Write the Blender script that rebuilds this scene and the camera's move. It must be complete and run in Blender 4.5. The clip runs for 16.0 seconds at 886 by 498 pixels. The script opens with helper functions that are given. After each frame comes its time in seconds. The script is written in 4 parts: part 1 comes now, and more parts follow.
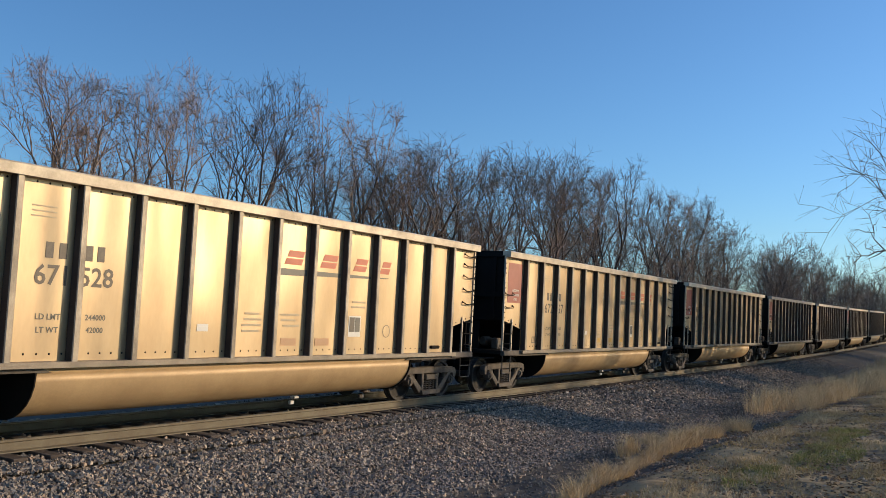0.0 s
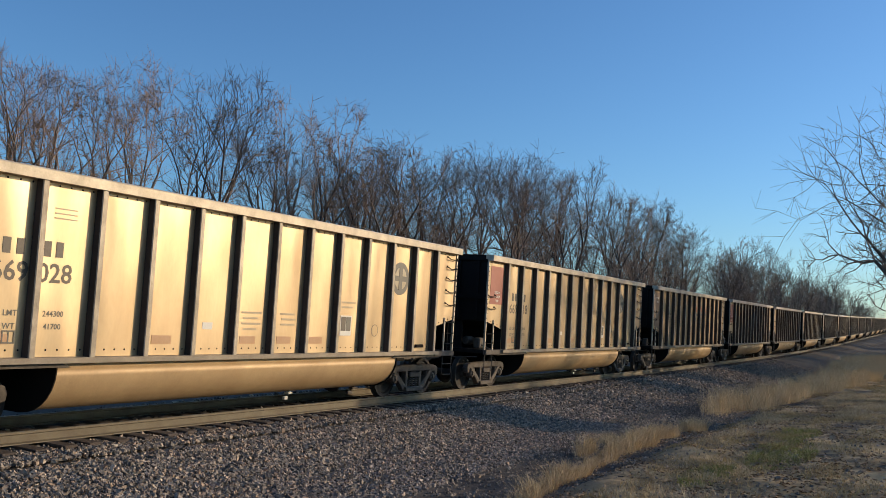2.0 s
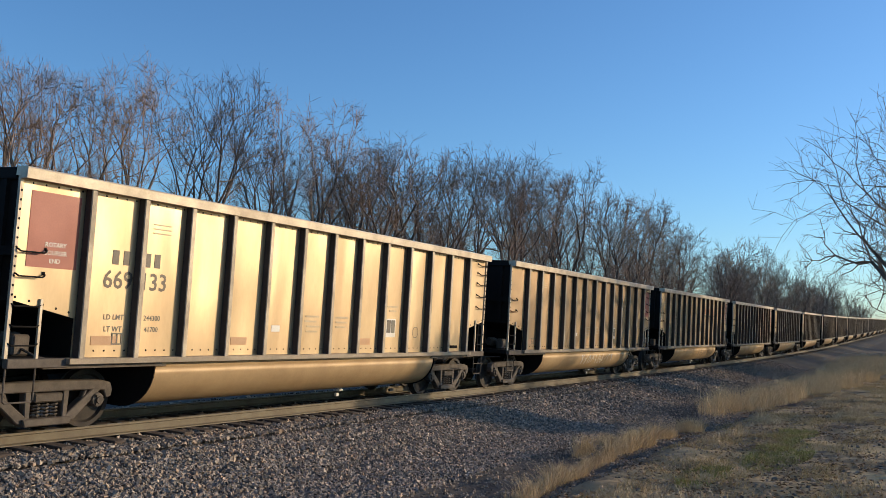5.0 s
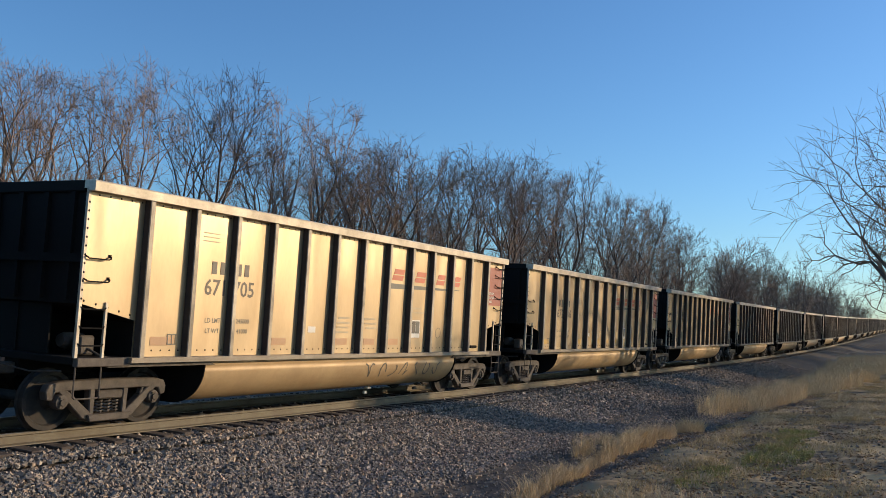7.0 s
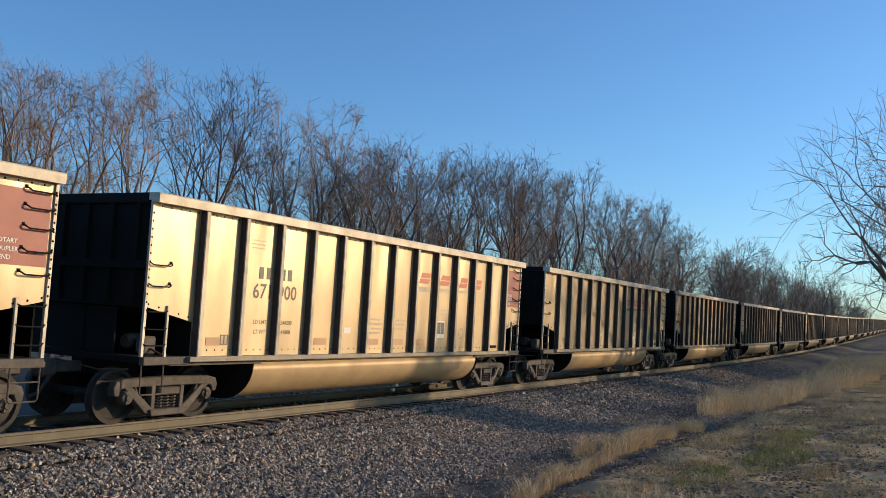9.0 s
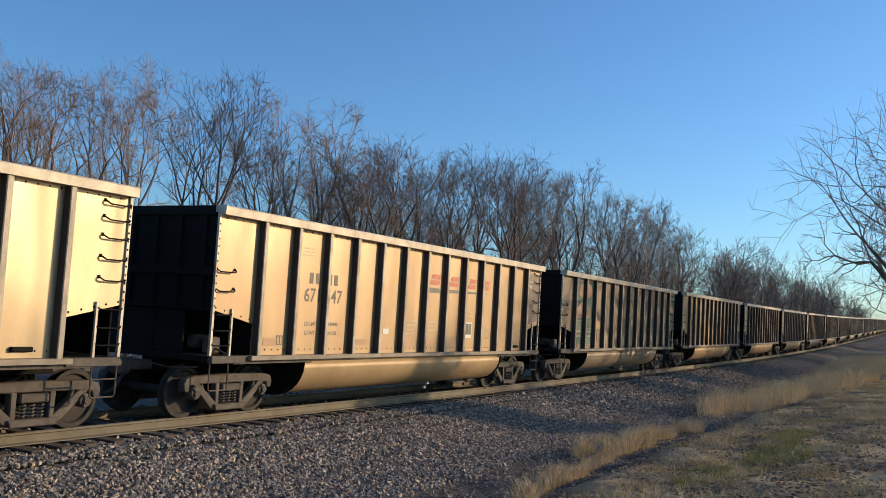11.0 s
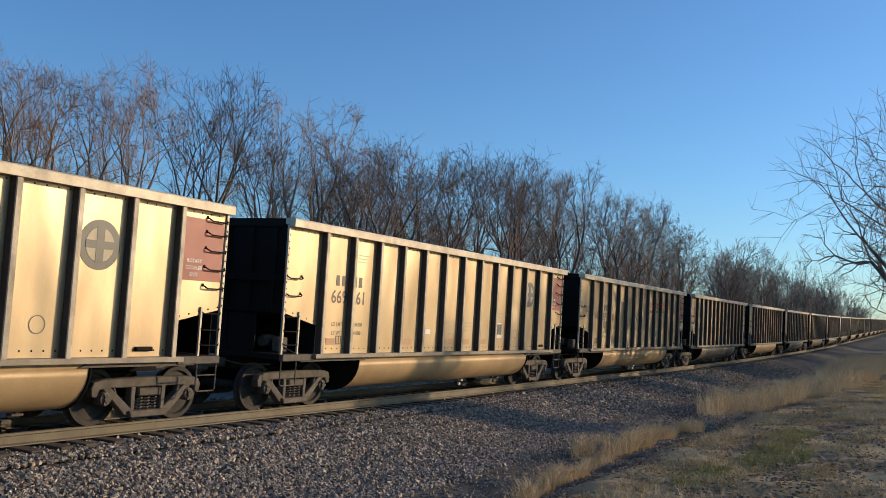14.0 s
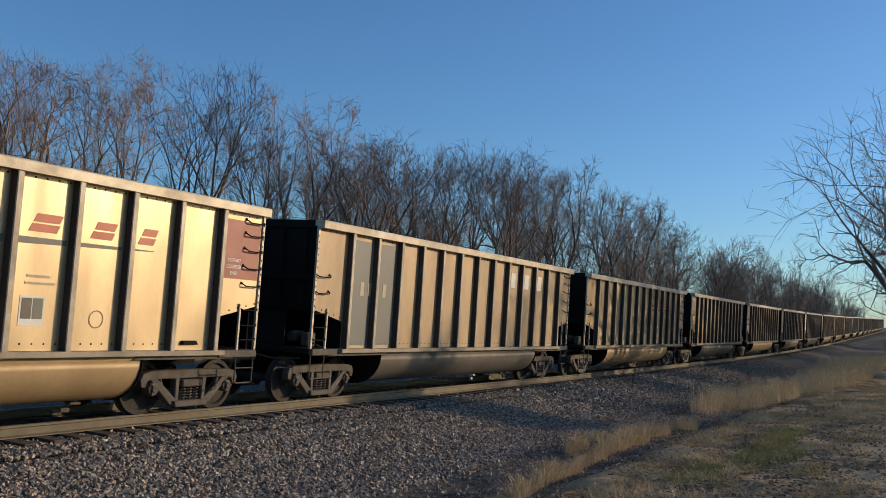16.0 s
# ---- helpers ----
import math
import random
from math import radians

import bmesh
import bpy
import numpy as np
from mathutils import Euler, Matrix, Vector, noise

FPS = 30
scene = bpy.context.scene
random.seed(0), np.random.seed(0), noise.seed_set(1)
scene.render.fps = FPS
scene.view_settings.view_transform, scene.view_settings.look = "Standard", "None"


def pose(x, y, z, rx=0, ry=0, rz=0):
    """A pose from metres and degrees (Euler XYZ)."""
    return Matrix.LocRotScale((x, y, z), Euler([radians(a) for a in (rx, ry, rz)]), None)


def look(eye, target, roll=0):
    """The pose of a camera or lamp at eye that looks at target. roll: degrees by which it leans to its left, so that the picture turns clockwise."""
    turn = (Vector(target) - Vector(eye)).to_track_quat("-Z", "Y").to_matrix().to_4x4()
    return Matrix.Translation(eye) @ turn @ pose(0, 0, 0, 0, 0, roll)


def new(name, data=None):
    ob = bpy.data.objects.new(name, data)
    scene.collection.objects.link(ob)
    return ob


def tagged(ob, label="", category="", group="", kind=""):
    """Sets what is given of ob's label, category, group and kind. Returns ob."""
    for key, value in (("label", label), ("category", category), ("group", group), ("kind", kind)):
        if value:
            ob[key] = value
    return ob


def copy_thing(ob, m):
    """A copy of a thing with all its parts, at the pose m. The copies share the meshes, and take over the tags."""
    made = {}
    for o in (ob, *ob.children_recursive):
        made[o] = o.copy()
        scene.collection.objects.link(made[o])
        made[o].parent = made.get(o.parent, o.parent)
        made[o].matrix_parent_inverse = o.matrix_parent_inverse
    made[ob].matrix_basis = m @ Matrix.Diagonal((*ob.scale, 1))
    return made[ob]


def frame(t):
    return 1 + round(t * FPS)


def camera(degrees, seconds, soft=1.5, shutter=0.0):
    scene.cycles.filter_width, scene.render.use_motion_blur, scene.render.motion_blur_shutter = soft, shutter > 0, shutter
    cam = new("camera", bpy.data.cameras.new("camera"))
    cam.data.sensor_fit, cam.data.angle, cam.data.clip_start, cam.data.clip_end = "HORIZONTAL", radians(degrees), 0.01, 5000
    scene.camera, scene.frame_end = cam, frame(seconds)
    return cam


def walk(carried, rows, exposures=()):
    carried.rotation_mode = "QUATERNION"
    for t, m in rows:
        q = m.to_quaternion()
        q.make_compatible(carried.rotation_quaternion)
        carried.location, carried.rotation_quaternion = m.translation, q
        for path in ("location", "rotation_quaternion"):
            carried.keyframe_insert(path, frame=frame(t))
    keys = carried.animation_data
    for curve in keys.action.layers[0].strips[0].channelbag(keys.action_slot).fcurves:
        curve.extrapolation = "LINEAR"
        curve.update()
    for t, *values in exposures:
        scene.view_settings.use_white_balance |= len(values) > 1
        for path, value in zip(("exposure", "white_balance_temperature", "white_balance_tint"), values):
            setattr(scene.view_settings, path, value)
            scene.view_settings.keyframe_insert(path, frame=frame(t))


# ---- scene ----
cam = camera(52.82, 16.0, soft=0.6)
EYE = (0.0, -12.566, 1.908)


def aim(yaw, pitch, roll):
    y, p = radians(yaw), radians(pitch)
    d = Vector((math.cos(y) * math.cos(p), math.sin(y) * math.cos(p), math.sin(p)))
    return look(EYE, Vector(EYE) + d * 10, roll)


walk(cam, [(t, aim(y, p, r)) for t, y, p, r in (
    (0.0, 31.899, 4.137, 2.002), (0.5, 31.196, 3.861, 2.829), (1.0, 29.944, 4.013, 2.697),
    (1.5, 29.506, 4.129, 2.521), (2.0, 29.451, 4.188, 2.513), (2.5, 29.410, 4.245, 2.509),
    (3.0, 29.377, 4.248, 2.512), (3.5, 29.339, 4.251, 2.488), (4.0, 29.297, 4.249, 2.509),
    (6.5, 29.255, 4.257, 2.488), (9.0, 29.249, 4.258, 2.494), (11.5, 29.245, 4.258, 2.496),
    (14.0, 29.251, 4.258, 2.506), (16.0, 28.942, 4.022, 2.94))],
     exposures=((0.0, 0.2), (0.5, 0.12), (1.0, 0.1), (1.5, 0.05), (2.0, 0.1), (2.5, 0.0), (3.0, 0.08), (3.5, 0.02), (4.0, 0.25), (6.5, 0.26),
                (7.0, 0.22), (7.5, 0.0), (8.0, 0.18), (8.5, 0.1), (9.0, 0.28), (11.5, 0.3), (12.0, 0.4), (12.5, 0.5), (13.0, 0.48), (13.5, 0.3),
                (14.0, 0.2), (14.5, 0.18), (15.0, 0.08), (15.5, 0.05), (16.0, -0.08)))

# ---- light ----
SUN_YAW, SUN_UP = radians(-45.0), radians(13.5)
world = bpy.data.worlds.new("sky")
scene.world = world
world.use_nodes = True
wn = world.node_tree
sky = wn.nodes.new("ShaderNodeTexSky")
sky.sky_type = "NISHITA"
sky.sun_disc = False
sky.sun_elevation = SUN_UP
sky.sun_rotation = radians(90) - SUN_YAW
sky.air_density, sky.dust_density, sky.ozone_density = 1.0, 0.6, 4.0
bg = wn.nodes["Background"]
bg.inputs["Strength"].default_value = 0.14
tint = wn.nodes.new("ShaderNodeMixRGB")
tint.blend_type = "MULTIPLY"
tint.inputs[0].default_value, tint.inputs[2].default_value = 1.0, (0.79, 1.0, 1.16, 1)
wn.links.new(sky.outputs[0], tint.inputs[1])
wn.links.new(tint.outputs[0], bg.inputs["Color"])
sun_data = bpy.data.lights.new("sun", "SUN")
sun_data.energy, sun_data.angle, sun_data.color = 3.4, radians(0.5), (1.0, 0.76, 0.48)
sun = new("sun", sun_data)
sd = Vector((math.cos(SUN_YAW) * math.cos(SUN_UP), math.sin(SUN_YAW) * math.cos(SUN_UP), math.sin(SUN_UP)))
sun.matrix_world = look(sd * 100, (0, 0, 0))

# ---- materials ----


def material(name, base, rough=0.6, metal=0.0, second=None, scale=3.0, amount=0.5, grain=40.0, grain_amount=0.15,
             bump=0.2, bump_scale=60.0, per_object=0.0, stretch=(1, 1, 1), coords="Object", spec=0.5, bump_dist=0.02, bump_detail=4):
    """A surface that varies at two scales: wide stains and fine grain, with a fine relief."""
    m = bpy.data.materials.new(name)
    m.use_nodes = True
    n, l = m.node_tree.nodes, m.node_tree.links
    p = n["Principled BSDF"]
    p.inputs["Roughness"].default_value, p.inputs["Metallic"].default_value = rough, metal
    p.inputs["Specular IOR Level"].default_value = spec
    co = n.new("ShaderNodeTexCoord")
    mp = n.new("ShaderNodeMapping")
    mp.inputs["Scale"].default_value = stretch
    l.new(co.outputs[coords], mp.inputs[0])
    info = n.new("ShaderNodeObjectInfo")
    if per_object:
        add = n.new("ShaderNodeVectorMath")
        add.operation = "MULTIPLY_ADD"
        l.new(info.outputs["Random"], add.inputs[0])
        add.inputs[1].default_value = (37, 53, 71)
        l.new(mp.outputs[0], add.inputs[2])
        vec = add.outputs[0]
    else:
        vec = mp.outputs[0]
    a = n.new("ShaderNodeTexNoise")
    a.inputs["Scale"].default_value, a.inputs["Detail"].default_value, a.inputs["Roughness"].default_value = scale, 6, 0.65
    b = n.new("ShaderNodeTexNoise")
    b.inputs["Scale"].default_value, b.inputs["Detail"].default_value = grain, 3
    for t in (a, b):
        l.new(vec, t.inputs["Vector"])
    ramp = n.new("ShaderNodeValToRGB")
    ramp.color_ramp.elements[0].position, ramp.color_ramp.elements[1].position = 0.35, 0.68
    mix = n.new("ShaderNodeMixRGB")
    mix.inputs[1].default_value = (*base, 1)
    mix.inputs[2].default_value = (*(second or [c * 0.6 for c in base]), 1)
    l.new(a.outputs[0], ramp.inputs[0])
    mul = n.new("ShaderNodeMath")
    mul.operation = "MULTIPLY"
    mul.inputs[1].default_value = amount
    l.new(ramp.outputs[0], mul.inputs[0])
    l.new(mul.outputs[0], mix.inputs[0])
    g = n.new("ShaderNodeMath")
    g.operation = "MULTIPLY_ADD"
    g.inputs[1].default_value, g.inputs[2].default_value = 2 * grain_amount, 1 - grain_amount
    l.new(b.outputs[0], g.inputs[0])
    val = g.outputs[0]
    if per_object:
        r = n.new("ShaderNodeMath")
        r.operation = "MULTIPLY_ADD"
        r.inputs[1].default_value, r.inputs[2].default_value = 2 * per_object, 1 - per_object
        l.new(info.outputs["Random"], r.inputs[0])
        r2 = n.new("ShaderNodeMath")
        r2.operation = "MULTIPLY"
        l.new(r.outputs[0], r2.inputs[0])
        l.new(val, r2.inputs[1])
        val = r2.outputs[0]
    sc = n.new("ShaderNodeVectorMath")
    sc.operation = "SCALE"
    l.new(mix.outputs[0], sc.inputs[0])
    l.new(val, sc.inputs["Scale"])
    l.new(sc.outputs[0], p.inputs["Base Color"])
    rr = n.new("ShaderNodeMath")
    rr.operation = "MULTIPLY_ADD"
    rr.inputs[1].default_value, rr.inputs[2].default_value = 0.25, rough - 0.12
    l.new(a.outputs[0], rr.inputs[0])
    l.new(rr.outputs[0], p.inputs["Roughness"])
    if bump:
        c = n.new("ShaderNodeTexNoise")
        c.inputs["Scale"].default_value, c.inputs["Detail"].default_value = bump_scale, bump_detail
        l.new(vec, c.inputs["Vector"])
        bu = n.new("ShaderNodeBump")
        bu.inputs["Strength"].default_value, bu.inputs["Distance"].default_value = bump, bump_dist
        l.new(c.outputs[0], bu.inputs["Height"])
        l.new(bu.outputs[0], p.inputs["Normal"])
    return m


M = {}
M["panel"] = material("weathered_aluminium", (0.50, 0.365, 0.215), 0.38, 0.45, (0.38, 0.26, 0.145), 1.1, 0.65, 25, 0.07, 0.8, 1.5, 0.07, (1, 1, 0.3), bump_dist=0.1, bump_detail=0.5)
M["panel_brown"] = material("brown_aluminium", (0.26, 0.165, 0.095), 0.5, 0.1, (0.33, 0.22, 0.125), 0.9, 0.6, 25, 0.08, 0.5, 1.5, 0.08, (1, 1, 0.3), bump_dist=0.08, bump_detail=0.5)
M["panel_dark"] = material("sooty_aluminium", (0.44, 0.29, 0.15), 0.5, 0.1, (0.22, 0.15, 0.09), 0.9, 0.7, 25, 0.08, 0.5, 1.5, 0.08, (1, 1, 0.3), bump_dist=0.08, bump_detail=0.5)
M["panel_gold"] = material("golden_dusty_aluminium", (0.40, 0.265, 0.14), 0.44, 0.35, (0.3, 0.19, 0.1), 1.0, 0.65, 25, 0.07, 0.6, 1.5, 0.08, (1, 1, 0.3), bump_dist=0.08, bump_detail=0.5)
M["panel_light"] = material("bright_aluminium", (0.72, 0.68, 0.6), 0.42, 0.25, (0.6, 0.55, 0.46), 0.9, 0.5, 25, 0.06, 0.5, 1.5, 0.08, (1, 1, 0.3), bump_dist=0.08, bump_detail=0.5)
M["chord"] = material("dusty_chord", (0.6, 0.51, 0.38), 0.5, 0.2, (0.26, 0.2, 0.14), 2.2, 0.65, 40, 0.15, 0.1, 30, 0.05)
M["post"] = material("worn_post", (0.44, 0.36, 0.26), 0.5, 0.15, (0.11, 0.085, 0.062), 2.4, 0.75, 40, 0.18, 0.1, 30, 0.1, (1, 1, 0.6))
# even near-black of the end sheets, underparts and small fittings
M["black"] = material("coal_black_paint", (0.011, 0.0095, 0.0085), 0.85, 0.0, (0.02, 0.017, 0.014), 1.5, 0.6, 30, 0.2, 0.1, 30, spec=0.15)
M["tub"] = material("dusty_tub", (0.5, 0.34, 0.175), 0.55, 0.15, (0.34, 0.22, 0.11), 1.2, 0.7, 30, 0.12, 0.1, 8, 0.08)
M["tub_grey"] = material("grey_brown_tub", (0.3, 0.22, 0.14), 0.55, 0.1, (0.2, 0.15, 0.1), 1.2, 0.7, 30, 0.12, 0.1, 8, 0.08)
M["tub_dark"] = material("sooty_grey_tub", (0.15, 0.125, 0.1), 0.6, 0.1, (0.09, 0.075, 0.06), 1.2, 0.7, 30, 0.12, 0.1, 8, 0.08)
M["coal_dust"] = material("sooty_inside", (0.03, 0.028, 0.026), 0.85, 0.0, (0.05, 0.045, 0.04), 2, 0.6, 30, 0.2, 0.2, 30)
M["iron"] = material("dusty_cast_iron", (0.12, 0.094, 0.072), 0.75, 0.0, (0.03, 0.024, 0.019), 4, 0.7, 60, 0.25, 0.25, 60)
M["wheel"] = material("rusty_wheel", (0.015, 0.013, 0.011), 0.8, 0.0, (0.075, 0.055, 0.04), 4, 0.7, 60, 0.2, 0.15, 60)
M["steel"] = material("bright_rail_head", (0.3, 0.265, 0.21), 0.62, 0.3, (0.26, 0.22, 0.16), 4, 0.6, 80, 0.15, 0.05, 60)
M["rail"] = material("dusty_rail_side", (0.17, 0.14, 0.09), 0.7, 0.1, (0.12, 0.09, 0.06), 3, 0.7, 60, 0.2, 0.2, 60)
M["red"] = material("faded_red_paint", (0.36, 0.085, 0.05), 0.5, 0.0, (0.27, 0.07, 0.045), 2, 0.6, 40, 0.12, 0.05, 30)
M["brown_paint"] = material("faded_brown_paint", (0.2, 0.12, 0.075), 0.5, 0.0, (0.26, 0.16, 0.1), 2, 0.6, 40, 0.12, 0.05, 30)
M["logo_red"] = material("orange_red_lettering", (0.55, 0.12, 0.05), 0.5, 0.0, (0.42, 0.12, 0.06), 4, 0.6, 40, 0.12, 0.0)
M["grey_paint"] = material("grey_paint", (0.105, 0.095, 0.075), 0.5, 0.0, (0.17, 0.145, 0.105), 4, 0.6, 40, 0.12, 0.0)
M["dark_text"] = material("dark_lettering", (0.07, 0.05, 0.035), 0.5, 0.0, (0.16, 0.12, 0.08), 6, 0.6, 40, 0.12, 0.0)
M["faint_text"] = material("faint_lettering", (0.36, 0.28, 0.17), 0.5, 0.0, (0.5, 0.4, 0.26), 6, 0.6, 40, 0.12, 0.0)
M["white"] = material("off_white_paint", (0.72, 0.68, 0.6), 0.5, 0.0, (0.55, 0.5, 0.42), 4, 0.5, 40, 0.1, 0.0)
M["patch"] = material("tan_patch", (0.45, 0.24, 0.11), 0.5, 0.0, (0.5, 0.3, 0.16), 4, 0.6, 40, 0.1, 0.0)
M["yellow"] = material("yellow_patch", (0.62, 0.36, 0.06), 0.5, 0.0, (0.5, 0.3, 0.1), 4, 0.6, 40, 0.1, 0.0)
M["green"] = material("faded_green_paint", (0.07, 0.13, 0.075), 0.5, 0.0, (0.11, 0.14, 0.08), 3, 0.6, 40, 0.12, 0.05, 30)
M["orange"] = material("faded_orange_logo", (0.55, 0.27, 0.13), 0.5, 0.0, (0.45, 0.25, 0.13), 4, 0.6, 40, 0.12, 0.0)
M["grey_panel"] = material("grey_repaint", (0.13, 0.125, 0.11), 0.5, 0.0, (0.18, 0.16, 0.13), 2, 0.6, 40, 0.12, 0.05, 30)
M["tie"] = material("weathered_tie", (0.075, 0.055, 0.042), 0.85, 0.0, (0.13, 0.1, 0.08), 3, 0.6, 30, 0.3, 0.4, 40, 0.2, (1, 6, 6))
M["stone"] = material("ballast_stone", (0.42, 0.382, 0.322), 0.8, 0.0, (0.16, 0.14, 0.11), 6, 0.8, 30, 0.25, 0.3, 60, coords="Object")
M["ballast_bed"] = material("ballast_bed", (0.085, 0.073, 0.06), 0.9, 0.0, (0.04, 0.034, 0.028), 9, 0.8, 35, 0.45, 0.9, 22, coords="Object")
M["bark"] = material("grey_bark", (0.15, 0.118, 0.092), 0.9, 0.0, (0.08, 0.062, 0.05), 2, 0.7, 20, 0.3, 0.4, 20, 0.15, (3, 3, 0.5))
M["twig"] = material("brown_twigs", (0.30, 0.205, 0.145), 0.9, 0.0, (0.16, 0.115, 0.085), 0.6, 0.7, 20, 0.3, 0.0, 20, 0.15)
M["grass"] = material("dry_grass", (0.74, 0.57, 0.32), 0.85, 0.0, (0.47, 0.35, 0.2), 1.6, 0.8, 7, 0.35, 0.0, 20, 0.1)
M["lawn"] = material("short_grass", (0.40, 0.285, 0.11), 0.85, 0.0, (0.55, 0.4, 0.2), 0.9, 0.8, 7, 0.35, 0.0, 20, 0.1)
M["litter"] = material("leaf_litter", (0.2, 0.125, 0.07), 0.9, 0.0, (0.45, 0.33, 0.2), 2.5, 0.8, 9, 0.3, 0.0, 20, 0.1)
M["sill"] = material("grimy_sill", (0.3, 0.24, 0.17), 0.6, 0.1, (0.15, 0.12, 0.085), 2.0, 0.7, 40, 0.18, 0.1, 30, 0.08)
# post flanks: shade painted in as a near-black brown
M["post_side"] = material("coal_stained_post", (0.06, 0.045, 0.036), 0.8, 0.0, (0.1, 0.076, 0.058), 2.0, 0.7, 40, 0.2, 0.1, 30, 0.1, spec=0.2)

M["green_grass"] = material("green_verge_grass", (0.34, 0.34, 0.08), 0.85, 0.0, (0.2, 0.16, 0.06), 1.5, 0.7, 5, 0.3, 0.0, 20, 0.1)

# ---- geometry helpers ----


def part(name, bm, mat, parent=None, label="", smooth=False):
    me = bpy.data.meshes.new(name)
    bm.to_mesh(me)
    bm.free()
    for m in (mat if isinstance(mat, (list, tuple)) else [mat]):
        me.materials.append(m)
    if smooth:
        me.polygons.foreach_set("use_smooth", [True] * len(me.polygons))
    ob = new(name, me)
    ob.parent = parent
    if label:
        ob["label"] = label
    return ob


def twin(ob, parent, m=None):
    """Another part on the same mesh."""
    o = new(ob.name.split(".")[0], ob.data)
    o.parent = parent
    if m is not None:
        o.matrix_basis = m
    if "label" in ob:
        o["label"] = ob["label"]
    return o


def box(bm, x0, x1, y0, y1, z0, z1, bevel=0.0, m=None):
    r = bmesh.ops.create_cube(bm, size=1.0)
    vs = r["verts"]
    for v in vs:
        v.co = Vector((x0 + (v.co.x + 0.5) * (x1 - x0), y0 + (v.co.y + 0.5) * (y1 - y0), z0 + (v.co.z + 0.5) * (z1 - z0)))
    if bevel:
        es = list({e for v in vs for e in v.link_edges})
        r = bmesh.ops.bevel(bm, geom=es, offset=bevel, segments=1, affect="EDGES")
        vs = r["verts"]
    if m is not None:
        bmesh.ops.transform(bm, matrix=m, verts=vs)
    return vs


def rod(bm, path, r, sides=6, close=True):
    """A round bar along a line of points."""
    rings = []
    path = [Vector(p) for p in path]
    for i, p in enumerate(path):
        d = (path[min(i + 1, len(path) - 1)] - path[max(i - 1, 0)]).normalized()
        a = d.cross(Vector((0, 0, 1)) if abs(d.z) < 0.9 else Vector((1, 0, 0))).normalized()
        b = d.cross(a)
        rings.append([bm.verts.new(p + (a * math.cos(k * math.tau / sides) + b * math.sin(k * math.tau / sides)) * r) for k in range(sides)])
    for u, v in zip(rings, rings[1:]):
        for k in range(sides):
            bm.faces.new((u[k], u[(k + 1) % sides], v[(k + 1) % sides], v[k]))
    if close:
        bm.faces.new(rings[0][::-1])
        bm.faces.new(rings[-1])


def lathe(bm, profile, sides=24, axis="y"):
    """Turns (radius, along) pairs round the y axis."""
    rings = []
    for r, a in profile:
        rings.append([bm.verts.new((r * math.cos(k * math.tau / sides), a, r * math.sin(k * math.tau / sides))) for k in range(sides)])
    for u, v in zip(rings, rings[1:]):
        for k in range(sides):
            bm.faces.new((u[k], v[k], v[(k + 1) % sides], u[(k + 1) % sides]))
    bm.faces.new(rings[0])
    bm.faces.new(rings[-1][::-1])


def plate(bm, outline, y0, y1):
    """A plate with an outline in x and z, from y0 to y1."""
    a = [bm.verts.new((x, y0, z)) for x, z in outline]
    b = [bm.verts.new((x, y1, z)) for x, z in outline]
    bm.faces.new(a)
    bm.faces.new(b[::-1])
    for i in range(len(a)):
        j = (i + 1) % len(a)
        bm.faces.new((a[j], a[i], b[i], b[j]))


def sweep_x(bm, outline, x0, x1):
    """A bar along x with an outline in y and z."""
    a = [bm.verts.new((x0, y, z)) for y, z in outline]
    b = [bm.verts.new((x1, y, z)) for y, z in outline]
    bm.faces.new(a)
    bm.faces.new(b[::-1])
    for i in range(len(a)):
        j = (i + 1) % len(a)
        bm.faces.new((a[j], a[i], b[i], b[j]))
    bmesh.ops.recalc_face_normals(bm, faces=bm.faces)


# ---- the line of the track ----
CURVE, GRADE, SAG, CANT = 5.3e-5, -0.008025, 1.61e-4, 0.0169


def rise(s):
    if s < 0:
        return GRADE * s
    q = min(s, 140.0)
    return GRADE * q + SAG * q * q / 2 + (GRADE + SAG * 140) * (min(s, 500.0) - q)


def on_track(s, y=0.0, z=0.0):
    """A place beside the track: s along it, y across, z over the railhead, leaning with it."""
    k = CURVE
    px, py = s - k * k * s ** 3 / 6, k * s * s / 2
    nx, ny = -math.sin(k * s), math.cos(k * s)
    yy = y - CANT * z
    return Vector((px + nx * yy, py + ny * yy, rise(s) + z + CANT * y))


def track_pose(s, half=6.12):
    """The pose of a car whose middle is at s."""
    a, b = on_track(s - half), on_track(s + half)
    x = (b - a).normalized()
    up = (on_track(s, 0, 1) - on_track(s)).normalized()
    y = up.cross(x).normalized()
    z = x.cross(y)
    m = Matrix((x, y, z)).transposed().to_4x4()
    m.translation = (a + b) / 2
    return m


PITCH, SPEED, START = 16.18, 15.556, 4.62

# ---- ground and track ----


